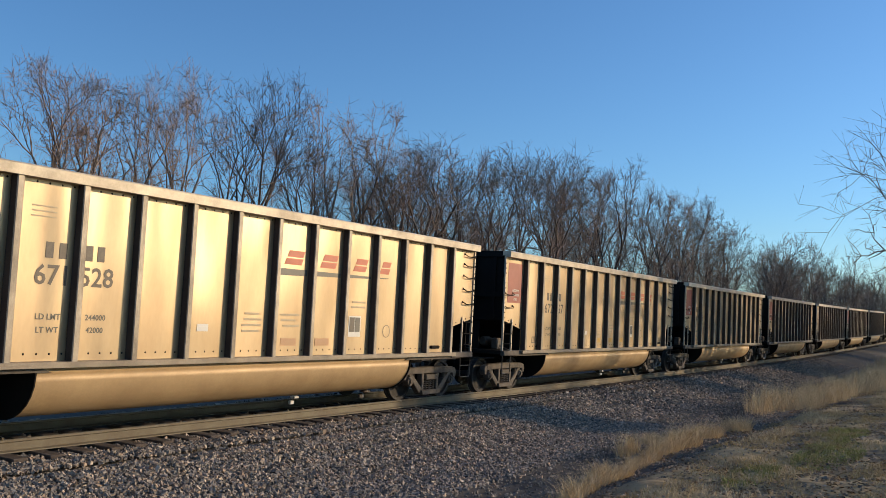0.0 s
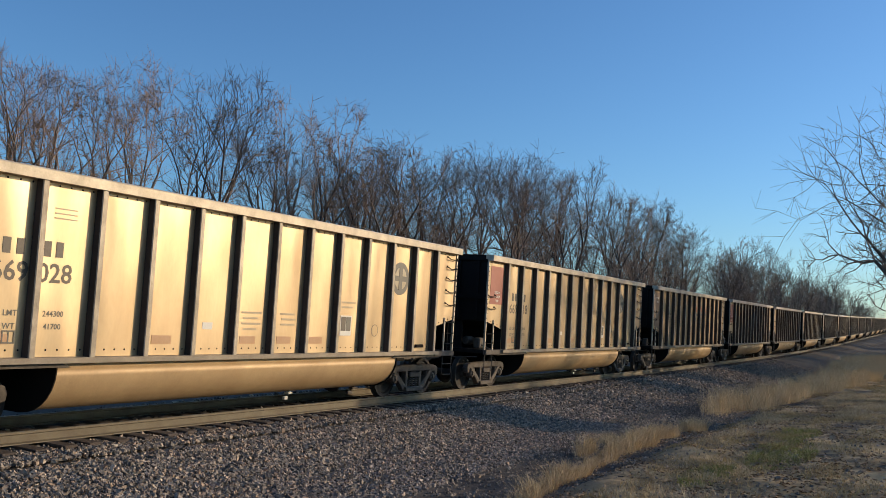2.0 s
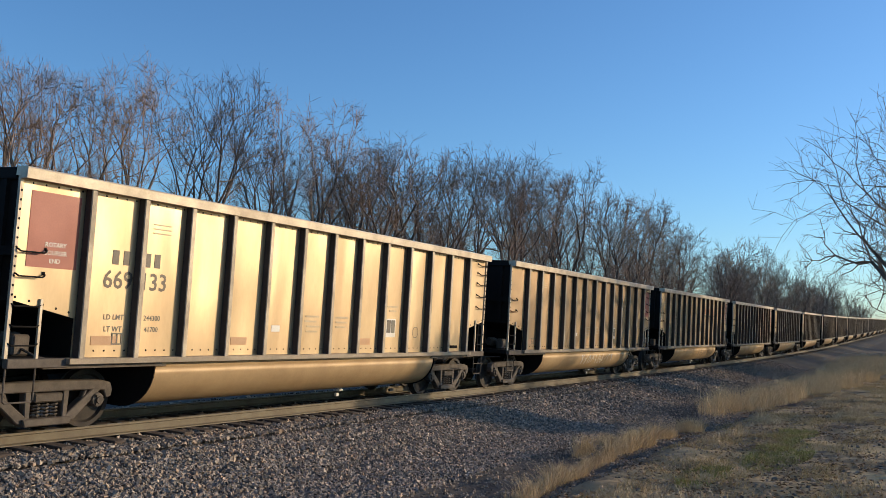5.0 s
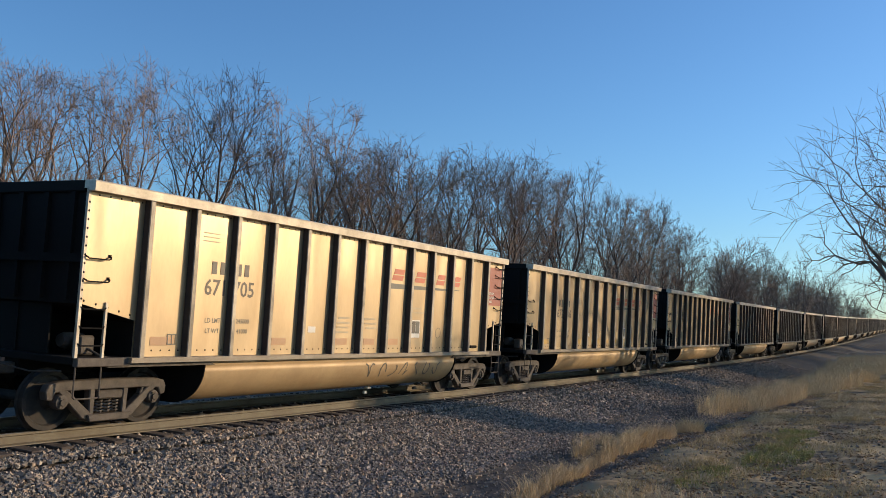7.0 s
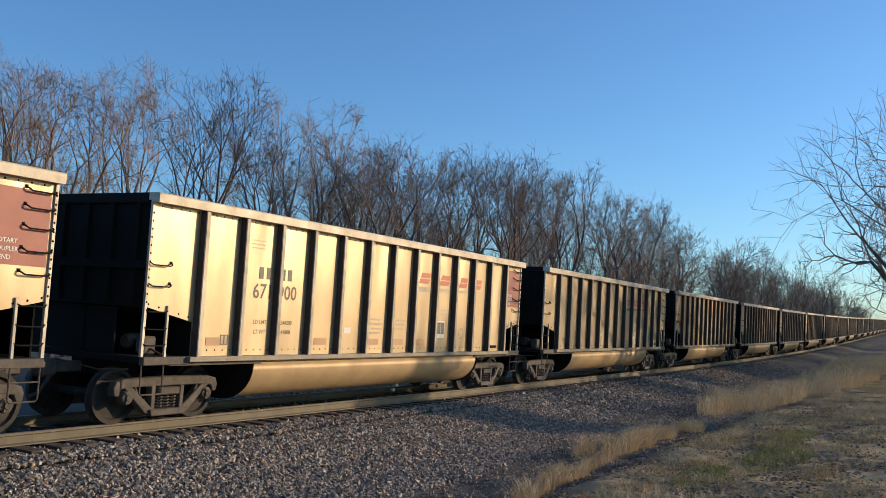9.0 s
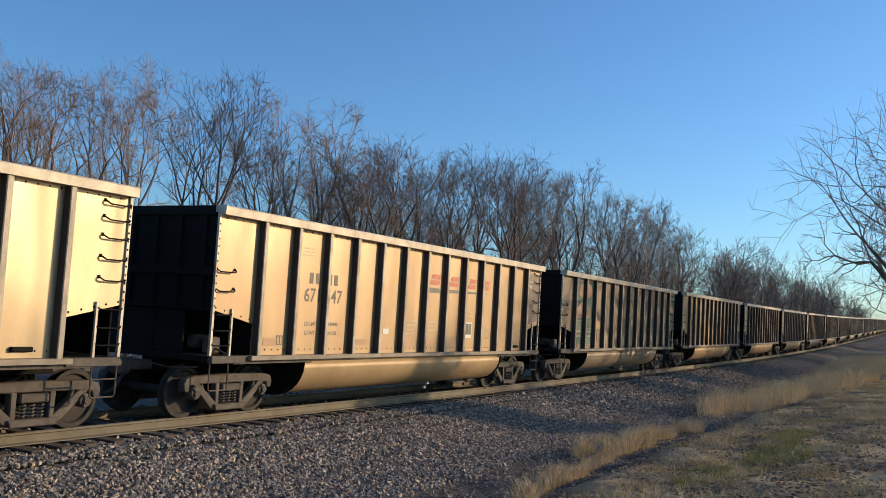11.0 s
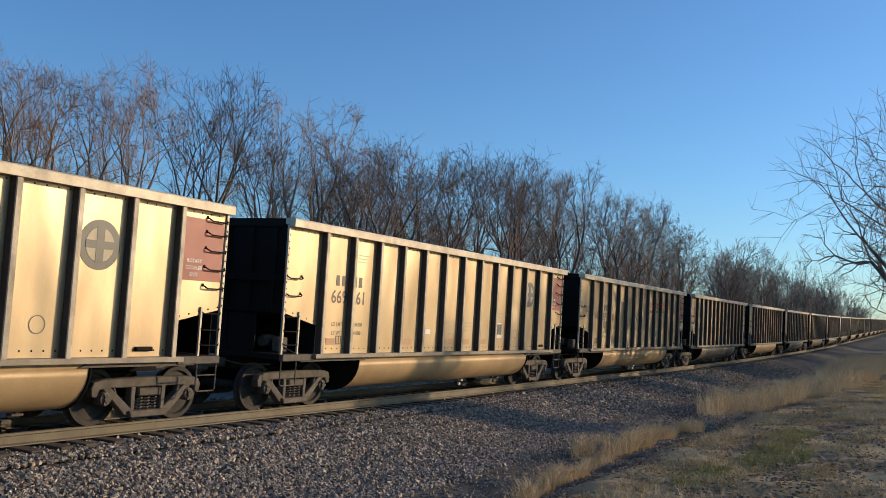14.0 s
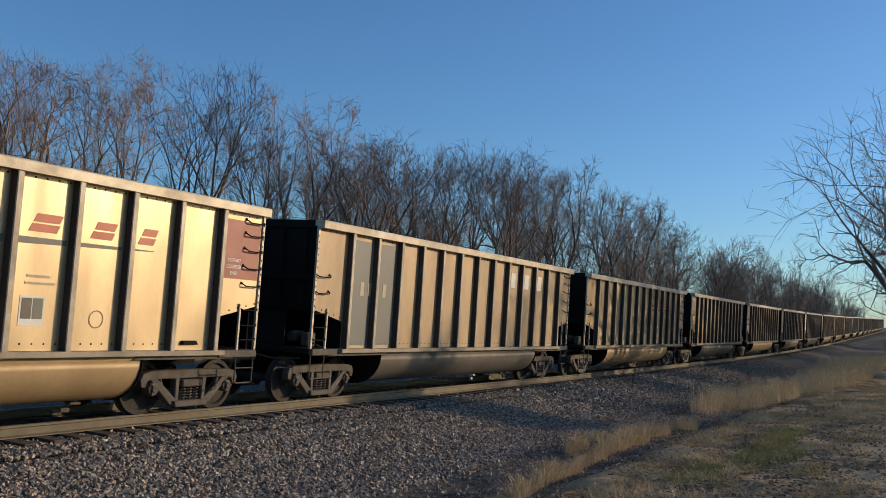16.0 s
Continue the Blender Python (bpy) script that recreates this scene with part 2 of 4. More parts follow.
def ground_z(x, y):
    """Height of the ground beside the track."""
    base = rise(x)
    yt = y - CURVE * x * x / 2
    n = noise.noise(Vector((x * 0.13, y * 0.13, 0))) * 0.10 + noise.noise(Vector((x * 0.6, y * 0.6, 3))) * 0.03
    if yt > -1.9 and yt < 1.9:
        return base - 0.24 + CANT * yt
    if yt <= -1.9:
        a = -yt
        toe = -0.34
        if a < 4.2:
            k = (a - 1.9) / 2.3
            return base + toe - 0.42 * k * k * (3 - 2 * k) + n * 0.3 * k
        bank = min(1.0, max(0.0, (a - 7.15 - 0.25 * noise.noise(Vector((x * 0.4, 0, 7)))) / 0.95))
        crown = min(1.0, max(0.0, (a - 5.5) / 7.0))
        lift = 0.2 * bank * bank * (3 - 2 * bank) + 0.42 * crown * crown * (3 - 2 * crown)
        fade = min(1, (a - 4.2) / 2)
        rough = noise.noise(Vector((x * 1.1, y * 1.1, 5))) * 0.06 + noise.noise(Vector((x * 4.0, y * 4.0, 9))) * 0.014
        return base + toe - 0.42 + lift * max(0.25, 1 - max(0, x - 20) / 60) + (n + rough) * fade
    a = min(1.0, (yt - 1.9) / 2.5)
    return base - 0.15 - 0.5 * a + n * 0.4


def grid_mesh(name, xs, ys, zf, mat, kind, label):
    bm = bmesh.new()
    rows = [[bm.verts.new((x, y, zf(x, y))) for y in ys] for x in xs]
    for a, b in zip(rows, rows[1:]):
        for i in range(len(ys) - 1):
            bm.faces.new((a[i], b[i], b[i + 1], a[i + 1]))
    ob = part(name, bm, mat, None, label, True)
    ob["kind"] = kind
    return ob


def steps(*spans):
    out = []
    for a, b, d in spans:
        n = max(1, round((b - a) / d))
        out += [a + (b - a) * i / n for i in range(n)]
    return out + [spans[-1][1]]


def ground_material():
    m = material("verge_soil", (0.09, 0.073, 0.056), 0.95, 0.0, (0.045, 0.038, 0.03), 0.5, 0.9, 9, 0.4, 0.9, 14, coords="Object")
    n, l = m.node_tree.nodes, m.node_tree.links
    p = n["Principled BSDF"]
    old = p.inputs["Base Color"].links[0].from_socket
    co = n.new("ShaderNodeTexCoord")
    sep = n.new("ShaderNodeSeparateXYZ")
    l.new(co.outputs["Object"], sep.inputs[0])
    wob = n.new("ShaderNodeTexNoise")
    wob.inputs["Scale"].default_value, wob.inputs["Detail"].default_value = 0.6, 5
    l.new(co.outputs["Object"], wob.inputs["Vector"])
    add = n.new("ShaderNodeMath")
    add.operation = "MULTIPLY_ADD"
    add.inputs[1].default_value = 4.0
    l.new(wob.outputs[0], add.inputs[0])
    l.new(sep.outputs["Y"], add.inputs[2])
    rng = n.new("ShaderNodeMapRange")
    rng.inputs["From Min"].default_value, rng.inputs["From Max"].default_value = -5.0, -6.5
    l.new(add.outputs[0], rng.inputs["Value"])
    gr = n.new("ShaderNodeTexNoise")
    gr.inputs["Scale"].default_value, gr.inputs["Detail"].default_value, gr.inputs["Roughness"].default_value = 0.9, 10, 0.68
    l.new(co.outputs["Object"], gr.inputs["Vector"])
    ramp = n.new("ShaderNodeValToRGB")
    e = ramp.color_ramp.elements
    e[0].position, e[0].color = 0.40, (0.06, 0.045, 0.028, 1)
    e[1].position, e[1].color = 0.60, (0.5, 0.345, 0.16, 1)
    g = ramp.color_ramp.elements.new(0.5)
    g.color = (0.27, 0.19, 0.09, 1)
    l.new(gr.outputs[0], ramp.inputs[0])
    mix = n.new("ShaderNodeMixRGB")
    l.new(rng.outputs[0], mix.inputs[0])
    l.new(old, mix.inputs[1])
    l.new(ramp.outputs[0], mix.inputs[2])
    l.new(mix.outputs[0], p.inputs["Base Color"])
    return m


M["ground"] = ground_material()
XS = steps((-900, -60, 60), (-60, -5, 3), (-5, 8, 0.35), (8, 26, 0.12), (26, 40, 0.25), (40, 120, 1.5), (120, 330, 6), (330, 700, 30), (700, 3500, 400))
YS = steps((-2500, -200, 200), (-200, -30, 12), (-30, -14, 1.0), (-14, -5, 0.12), (-5, -1.9, 0.3), (-1.9, 4.4, 0.6), (4.4, 60, 6), (60, 300, 40), (300, 3000, 400))
tagged(grid_mesh("ground", XS, YS, ground_z, M["ground"], "structure", ""), "dry winter verge of soil and grass beside the railway", "ground", kind="structure")


bed = grid_mesh("ballast", steps((-40, 0, 4), (0, 60, 1.0), (60, 330, 5)), steps((-3.6, -1.5, 0.3), (-1.5, 1.5, 0.5), (1.5, 3.2, 0.4)),
                lambda x, y: on_track(x, y, 0).z - 0.235 - max(0.0, abs(y) - 1.45) * 0.3, M["ballast_bed"], "structure", "")
tagged(bed, "grey crushed stone ballast shoulder under the track", "ballast", kind="structure")


def rail_profile():
    half = [(0.037, 0.0), (0.038, -0.03), (0.012, -0.045), (0.009, -0.15), (0.07, -0.165), (0.076, -0.18)]
    return [(-a, b) for a, b in half] + [(a, b) for a, b in half[::-1]]


def build_track():
    S = steps((-40, 330, 6))
    for name, y in (("rail", -0.755), ("rail", 0.755)):
        bm = bmesh.new()
        rings = [[bm.verts.new(on_track(s, y + a, b)) for a, b in rail_profile()] for s in S]
        top = []
        for u, v in zip(rings, rings[1:]):
            for k in range(len(u)):
                j = (k + 1) % len(u)
                f = bm.faces.new((u[k], v[k], v[j], u[j]))
                if k == len(u) - 1:
                    f.material_index = 1
        bmesh.ops.recalc_face_normals(bm, faces=bm.faces)
        tagged(part(name, bm, [M["rail"], M["steel"]]), "dusty steel rail with a polished running surface", "rail", kind="structure")
    bm = bmesh.new()
    box(bm, -0.115, 0.115, -1.3, 1.3, -0.18, 0.0, 0.012)
    first = None
    for i in range(-20, 230):
        s = i * 0.5 + random.uniform(-0.03, 0.03)
        if first is None:
            first = part("sleeper", bm, M["tie"])
            ob = first
        else:
            ob = new("sleeper", first.data)
        p = on_track(s, random.uniform(-0.05, 0.03), -0.178)
        ob.matrix_basis = Matrix.Translation(p) @ pose(0, 0, 0, 0, 0, random.uniform(-1.2, 1.2)) @ Matrix.Rotation(CANT, 4, "X")
        tagged(ob, "weathered dark timber sleeper bedded in ballast", "sleeper", "sleepers under the rails", "structure")


build_track()

# ---- ballast stones and grass ----


def stone_material():
    m = M["stone"]
    n, l = m.node_tree.nodes, m.node_tree.links
    p = n["Principled BSDF"]
    old = p.inputs["Base Color"].links[0].from_socket
    geo = n.new("ShaderNodeNewGeometry")
    ramp = n.new("ShaderNodeValToRGB")
    e = ramp.color_ramp.elements
    e[0].position, e[0].color = 0.0, (0.28, 0.27, 0.27, 1)
    e[1].position, e[1].color = 1.0, (1.7, 1.55, 1.4, 1)
    for pos, col in ((0.45, (0.7, 0.66, 0.64, 1)), (0.75, (1.15, 1.02, 0.92, 1)), (0.9, (1.3, 0.98, 0.75, 1))):
        q = e.new(pos)
        q.color = col
    l.new(geo.outputs["Random Per Island"], ramp.inputs[0])
    mix = n.new("ShaderNodeMixRGB")
    mix.blend_type = "MULTIPLY"
    mix.inputs[0].default_value = 1.0
    l.new(old, mix.inputs[1])
    l.new(ramp.outputs[0], mix.inputs[2])
    l.new(mix.outputs[0], p.inputs["Base Color"])


stone_material()


def scatter_stones(name, seed, n, x0, x1, y0, y1, size, label, skew=1.0):
    g = np.random.default_rng(seed)
    x = x0 + (x1 - x0) * g.random(n) ** skew
    y = y0 + (y1 - y0) * g.random(n)
    keep = ~((np.abs(y) < 1.36) & ((np.abs(((x + 0.25) % 0.5) - 0.25) < 0.16) | (np.abs(np.abs(y) - 0.755) < 0.1)))
    x, y = x[keep], y[keep]
    n = len(x)
    z = np.array([max(ground_z(a, b), on_track(a, b, 0).z - 0.235 - max(0.0, abs(b) - 1.45) * 0.3 if abs(b) < 3.6 else -99) for a, b in zip(x, y)])
    cube = np.array([(i, j, k) for i in (-1, 1) for j in (-1, 1) for k in (-1, 1)], float)
    faces = np.array([(0, 1, 3, 2), (4, 6, 7, 5), (0, 4, 5, 1), (2, 3, 7, 6), (0, 2, 6, 4), (1, 5, 7, 3)])
    v = cube[None] * (0.55 + 0.45 * g.random((n, 8, 1))) * (0.5 + 0.5 * g.random((n, 1, 3)))
    v += g.normal(0, 0.16, (n, 8, 3))
    q = g.normal(size=(n, 4))
    q /= np.linalg.norm(q, axis=1)[:, None]
    w, a, b, c = q.T
    R = np.stack([1 - 2 * (b * b + c * c), 2 * (a * b - c * w), 2 * (a * c + b * w), 2 * (a * b + c * w), 1 - 2 * (a * a + c * c), 2 * (b * c - a * w),
                  2 * (a * c - b * w), 2 * (b * c + a * w), 1 - 2 * (a * a + b * b)], 1).reshape(n, 3, 3)
    s = size * (0.6 + 0.8 * g.random(n)) / 2
    v = np.einsum("nij,nkj->nki", R, v) * s[:, None, None]
    v += np.stack([x, y, z + s * 0.3 * g.random(n)], 1)[:, None]
    f = (faces[None] + 8 * np.arange(n)[:, None, None]).reshape(-1, 4)
    me = bpy.data.meshes.new(name)
    me.from_pydata(v.reshape(-1, 3).tolist(), [], f.tolist())
    me.materials.append(M["stone"])
    return tagged(new(name, me), label, "ballast stones", kind="stuff")


scatter_stones("ballast_stones", 1, 58000, 3.5, 24, -5.4, -0.85, 0.062, "loose grey and tan crushed ballast stones", 1.15)
scatter_stones("ballast_stones", 2, 20000, 24, 70, -4.2, -0.85, 0.085, "grey crushed ballast stones along the track", 1.3)
scatter_stones("ballast_stones", 3, 4000, 3.5, 30, -0.7, 2.4, 0.085, "dark ballast stones between the rails")
scatter_stones("gravel", 4, 6500, 5, 30, -7.6, -5.0, 0.045, "scattered small stones on dark cinder soil")
scatter_stones("gravel", 6, 6000, 17, 48, -6.6, -4.0, 0.055, "loose dark stones on the cinder strip", 1.2)
scatter_stones("gravel", 5, 2000, 10, 34, -12.5, -7.6, 0.05, "scattered small stones in the mown verge")


def blades(name, seed, spots, count, height, width, lean, mat, label, patchy=False):
    """Grass blades, each a narrow bent strip, round the given spots (x, y, radius x, radius y)."""
    g = np.random.default_rng(seed)
    V, F = [], []
    tot = sum(s[2] * s[3] for s in spots)
    for sx, sy, rx, ry in spots:
        k = int(count * rx * ry / tot)
        th, rr = g.random(k) * math.tau, np.sqrt(g.random(k))
        for a, r in zip(th, rr):
            x, y = sx + rx * r * math.cos(a), sy + ry * r * math.sin(a)
            if patchy and noise.noise(Vector((x * 0.55, y * 1.1, seed + 4))) < 0.3 * g.random() - 0.2:
                continue
            cl = 0.45 + 1.1 * max(0.0, 0.5 + noise.noise(Vector((x * 1.1, y * 1.7, seed))))
            h = height * (0.45 + 0.75 * g.random()) * cl
            z = ground_z(x, y)
            t = g.random() * math.tau
            dx, dy = math.cos(t) * width / 2, math.sin(t) * width / 2
            lx, ly = g.normal(0, lean) * h, g.normal(0, lean) * h
            i = len(V)
            V += [(x - dx, y - dy, z - 0.02), (x + dx, y + dy, z - 0.02), (x + lx * 0.35 + dx * 0.7, y + ly * 0.35 + dy * 0.7, z + h * 0.6), (x + lx * 0.35 - dx * 0.7, y + ly * 0.35 - dy * 0.7, z + h * 0.6), (x + lx, y + ly, z + h)]
            F += [(i, i + 1, i + 2, i + 3), (i + 3, i + 2, i + 4)]
    me = bpy.data.meshes.new(name)
    me.from_pydata(V, [], F)
    me.materials.append(mat)
    return tagged(new(name, me), label, "grass", kind="stuff")


blades("dry_grass", 1, [(11.9, -7.25, 0.8, 0.16), (13.2, -7.05, 0.7, 0.14), (14.8, -6.9, 1.0, 0.22), (16.8, -6.8, 0.9, 0.2), (18.5, -6.7, 0.7, 0.3), (20.0, -6.6, 0.9, 0.35), (22.0, -6.65, 0.9, 0.25), (23.9, -6.85, 0.8, 0.3), (17.6, -6.2, 0.5, 0.15), (19.6, -6.0, 0.4, 0.2)], 8000, 0.32, 0.008, 0.55, M["grass"], "strip of dry straw-coloured grass along the gravel edge")
blades("tall_grass", 2, [(29.5, -6.2, 1.2, 0.4), (31.5, -6.1, 1.6, 0.6), (33.8, -6.5, 2.2, 0.9), (37.5, -6.9, 3.0, 1.1), (43, -7.4, 3.5, 1.3), (50, -7.6, 4.5, 1.5), (59, -7.7, 5, 1.7), (72, -7.3, 8, 2.0), (88, -7.0, 9, 2.4)], 46000, 0.7, 0.008, 0.42, M["grass"], "stand of tall dry tawny grass on the verge")
blades("weeds", 3, [(25.5, -6.3, 0.6, 0.3), (16.9, -5.9, 0.35, 0.2), (28.0, -5.9, 0.5, 0.3), (35.0, -5.6, 0.6, 0.4), (43, -6.0, 1.0, 0.4), (46, -6.2, 1.5, 0.5)], 500, 0.55, 0.009, 0.4, M["bark"], "thin dark dead weeds at the gravel edge")
blades("short_grass", 4, [(13, -10.1, 4, 2.0), (18, -9.6, 4, 2.0), (24, -9.6, 5, 2.4), (31, -9.9, 5, 2.6), (41, -10.2, 8, 2.6), (55, -10.5, 8, 2.4)], 70000, 0.075, 0.008, 0.95, M["lawn"], "short patchy brown and green verge grass", True)
blades("green_grass", 5, [(17.5, -10.0, 2.2, 0.55), (14.5, -9.3, 1.2, 0.35), (21.5, -9.7, 1.5, 0.5)], 5200, 0.08, 0.008, 0.8, M["green_grass"], "patch of short green grass in the verge")
blades("straw_tufts", 6, [(12.5, -9.2, 2.0, 0.7), (15.0, -8.5, 1.6, 0.3), (20.0, -8.4, 2.0, 0.4), (26, -8.4, 3, 0.6), (30, -10.6, 4, 0.8), (37, -9.3, 4, 0.7)], 11000, 0.15, 0.007, 0.9, M["grass"], "flattened straw-coloured tufts in the verge", True)


def leaf_litter():
    """Curled dead leaves strewn over the verge."""
    g = np.random.default_rng(12)
    V, F = [], []
    for k in range(26000):
        x = 9 + 32 * g.random() ** 1.4
        y = -13.5 + 6.6 * g.random()
        if noise.noise(Vector((x * 0.7, y * 0.9, 21))) < g.random() * 0.7 - 0.35:
            continue
        z, t, r = ground_z(x, y) + 0.012, g.random() * math.tau, 0.02 + 0.03 * g.random()
        c, n, i = math.cos(t) * r, math.sin(t) * r, len(V)
        up = [0.035 * g.random() for _ in range(3)]
        V += [(x - c, y - n, z), (x + n * 0.6, y - c * 0.6, z + up[0]), (x + c, y + n, z + up[1]), (x - n * 0.6, y + c * 0.6, z + up[2])]
        F += [(i, i + 1, i + 2), (i, i + 2, i + 3)]
    me = bpy.data.meshes.new("leaf_litter")
    me.from_pydata(V, [], F)
    me.materials.append(M["litter"])
    tagged(new("leaf_litter", me), "brown dead leaves strewn over the verge", "leaf litter", kind="stuff")


leaf_litter()

# ---- the coal cars ----
LB, HW, ZT, ZS = 14.42, 1.52, 3.775, 1.12
HL = LB / 2
STEP = 1.0085
POST0 = -6 * STEP
POSTS = [POST0 + i * STEP for i in range(13)]


def bogie_parts(car, x):
    """One truck: a bolster that carries side frames, springs, bearings and two wheelsets."""
    bm = bmesh.new()
    box(bm, -0.22, 0.22, -1.0, 1.0, 0.42, 0.68, 0.03)
    box(bm, -0.4, 0.4, -0.32, 0.32, 0.6, 0.78, 0.03)
    bog = part("bogie", bm, M["black"], car, "dusty cast steel truck with coil springs")
    bog.location = (x, 0, 0)
    bm = bmesh.new()
    top = [(-1.17, 0.62), (-1.12, 0.72), (-0.95, 0.76), (-0.5, 0.77), (0, 0.78), (0.5, 0.77), (0.95, 0.76), (1.12, 0.72), (1.17, 0.62)]
    # compression member, end pedestals, slanted struts and spring seat
    plate(bm, top + [(1.15, 0.5), (1.05, 0.48), (1.0, 0.6), (0.78, 0.62), (-0.78, 0.62), (-1.0, 0.6), (-1.05, 0.48), (-1.15, 0.5)], -0.08, 0.08)
    for k in (-1, 1):
        plate(bm, [(k * 0.98, 0.64), (k * 0.8, 0.64), (k * 0.28, 0.22), (k * 0.36, 0.16), (k * 0.48, 0.18)], -0.075, 0.075)
        plate(bm, [(k * 0.38, 0.7), (k * 0.27, 0.7), (k * 0.27, 0.2), (k * 0.36, 0.2)], -0.07, 0.07)
        plate(bm, [(k * 0.72, 0.62), (k * 0.68, 0.64), (k * 0.62, 0.5), (k * 0.66, 0.44)], -0.05, 0.05)
    plate(bm, [(-0.42, 0.24), (0.42, 0.24), (0.38, 0.13), (-0.38, 0.13)], -0.12, 0.12)
    bmesh.ops.recalc_face_normals(bm, faces=bm.faces)
    bmesh.ops.bevel(bm, geom=[e for e in bm.edges if e.is_manifold and e.calc_face_angle(0) > 0.9], offset=0.014, segments=1, affect="EDGES")
    sf = part("side_frame", bm, M["iron"], bog)
    sf.location = (0, -1.02, 0)
    twin(sf, bog, pose(0, 1.02, 0, 0, 0, 180))
    bm = bmesh.new()
    for cx in (-0.15, 0.0, 0.15):
        pts = [(cx + 0.058 * math.cos(a * 0.9), 0.058 * math.sin(a * 0.9), 0.24 + 0.0072 * a) for a in range(0, 32)]
        rod(bm, pts, 0.016, 4)
    sp = part("spring", bm, M["iron"], bog)
    sp.location = (0, -1.03, 0)
    twin(sp, bog, pose(0, 1.03, 0, 0, 0, 180))
    bm = bmesh.new()
    box(bm, -0.24, 0.24, -0.07, 0.07, 0.47, 0.60, 0.02)
    be = part("bolster_end", bm, M["iron"], bog)
    be.location = (0, -1.06, 0)
    twin(be, bog, pose(0, 1.06, 0, 0, 0, 180))
    bm = bmesh.new()
    lathe(bm, [(0.115, 0.09), (0.12, 0.0), (0.105, -0.06), (0.06, -0.07), (0.05, -0.1)], 12)
    for k in range(3):
        a = k * math.tau / 3
        box(bm, math.cos(a) * 0.07 - 0.018, math.cos(a) * 0.07 + 0.018, -0.09, -0.05, math.sin(a) * 0.07 - 0.018, math.sin(a) * 0.07 + 0.018)
    cap = part("bearing_cap", bm, M["iron"], bog, smooth=False)
    cap.location = (-0.889, -1.06, 0.457)
    twin(cap, bog, pose(0.889, -1.06, 0.457))
    twin(cap, bog, pose(-0.889, 1.06, 0.457, 0, 0, 180))
    twin(cap, bog, pose(0.889, 1.06, 0.457, 0, 0, 180))
    bm = bmesh.new()
    for k in (-1, 1):
        prof = [(0.08, 0.87), (0.12, 0.82), (0.14, 0.79), (0.36, 0.765), (0.385, 0.815), (0.452, 0.815), (0.458, 0.72), (0.486, 0.70), (0.48, 0.68), (0.38, 0.685), (0.36, 0.73), (0.15, 0.70), (0.09, 0.66)]
        lathe(bm, [(r, -a * k) for r, a in (prof if k == 1 else prof[::-1])], 28)
    rod(bm, [(0, -1.08, 0), (0, 1.08, 0)], 0.08, 12)
    bmesh.ops.recalc_face_normals(bm, faces=bm.faces)
    ws = part("wheelset", bm, M["wheel"], bog, "rusty steel wheels with bright treads")
    ws.location = (-0.889, 0, 0.457)
    twin(ws, bog, pose(0.889, 0, 0.457))
    return bog


def rivets(bm, pts, y, r=0.017):
    for x, z in pts:
        vs = [bm.verts.new((x + r * math.cos(k * math.tau / 6), y, z + r * math.sin(k * math.tau / 6))) for k in range(6)]
        t = bm.verts.new((x, y - 0.014, z))
        for k in range(6):
            bm.faces.new((vs[k], vs[(k + 1) % 6], t))


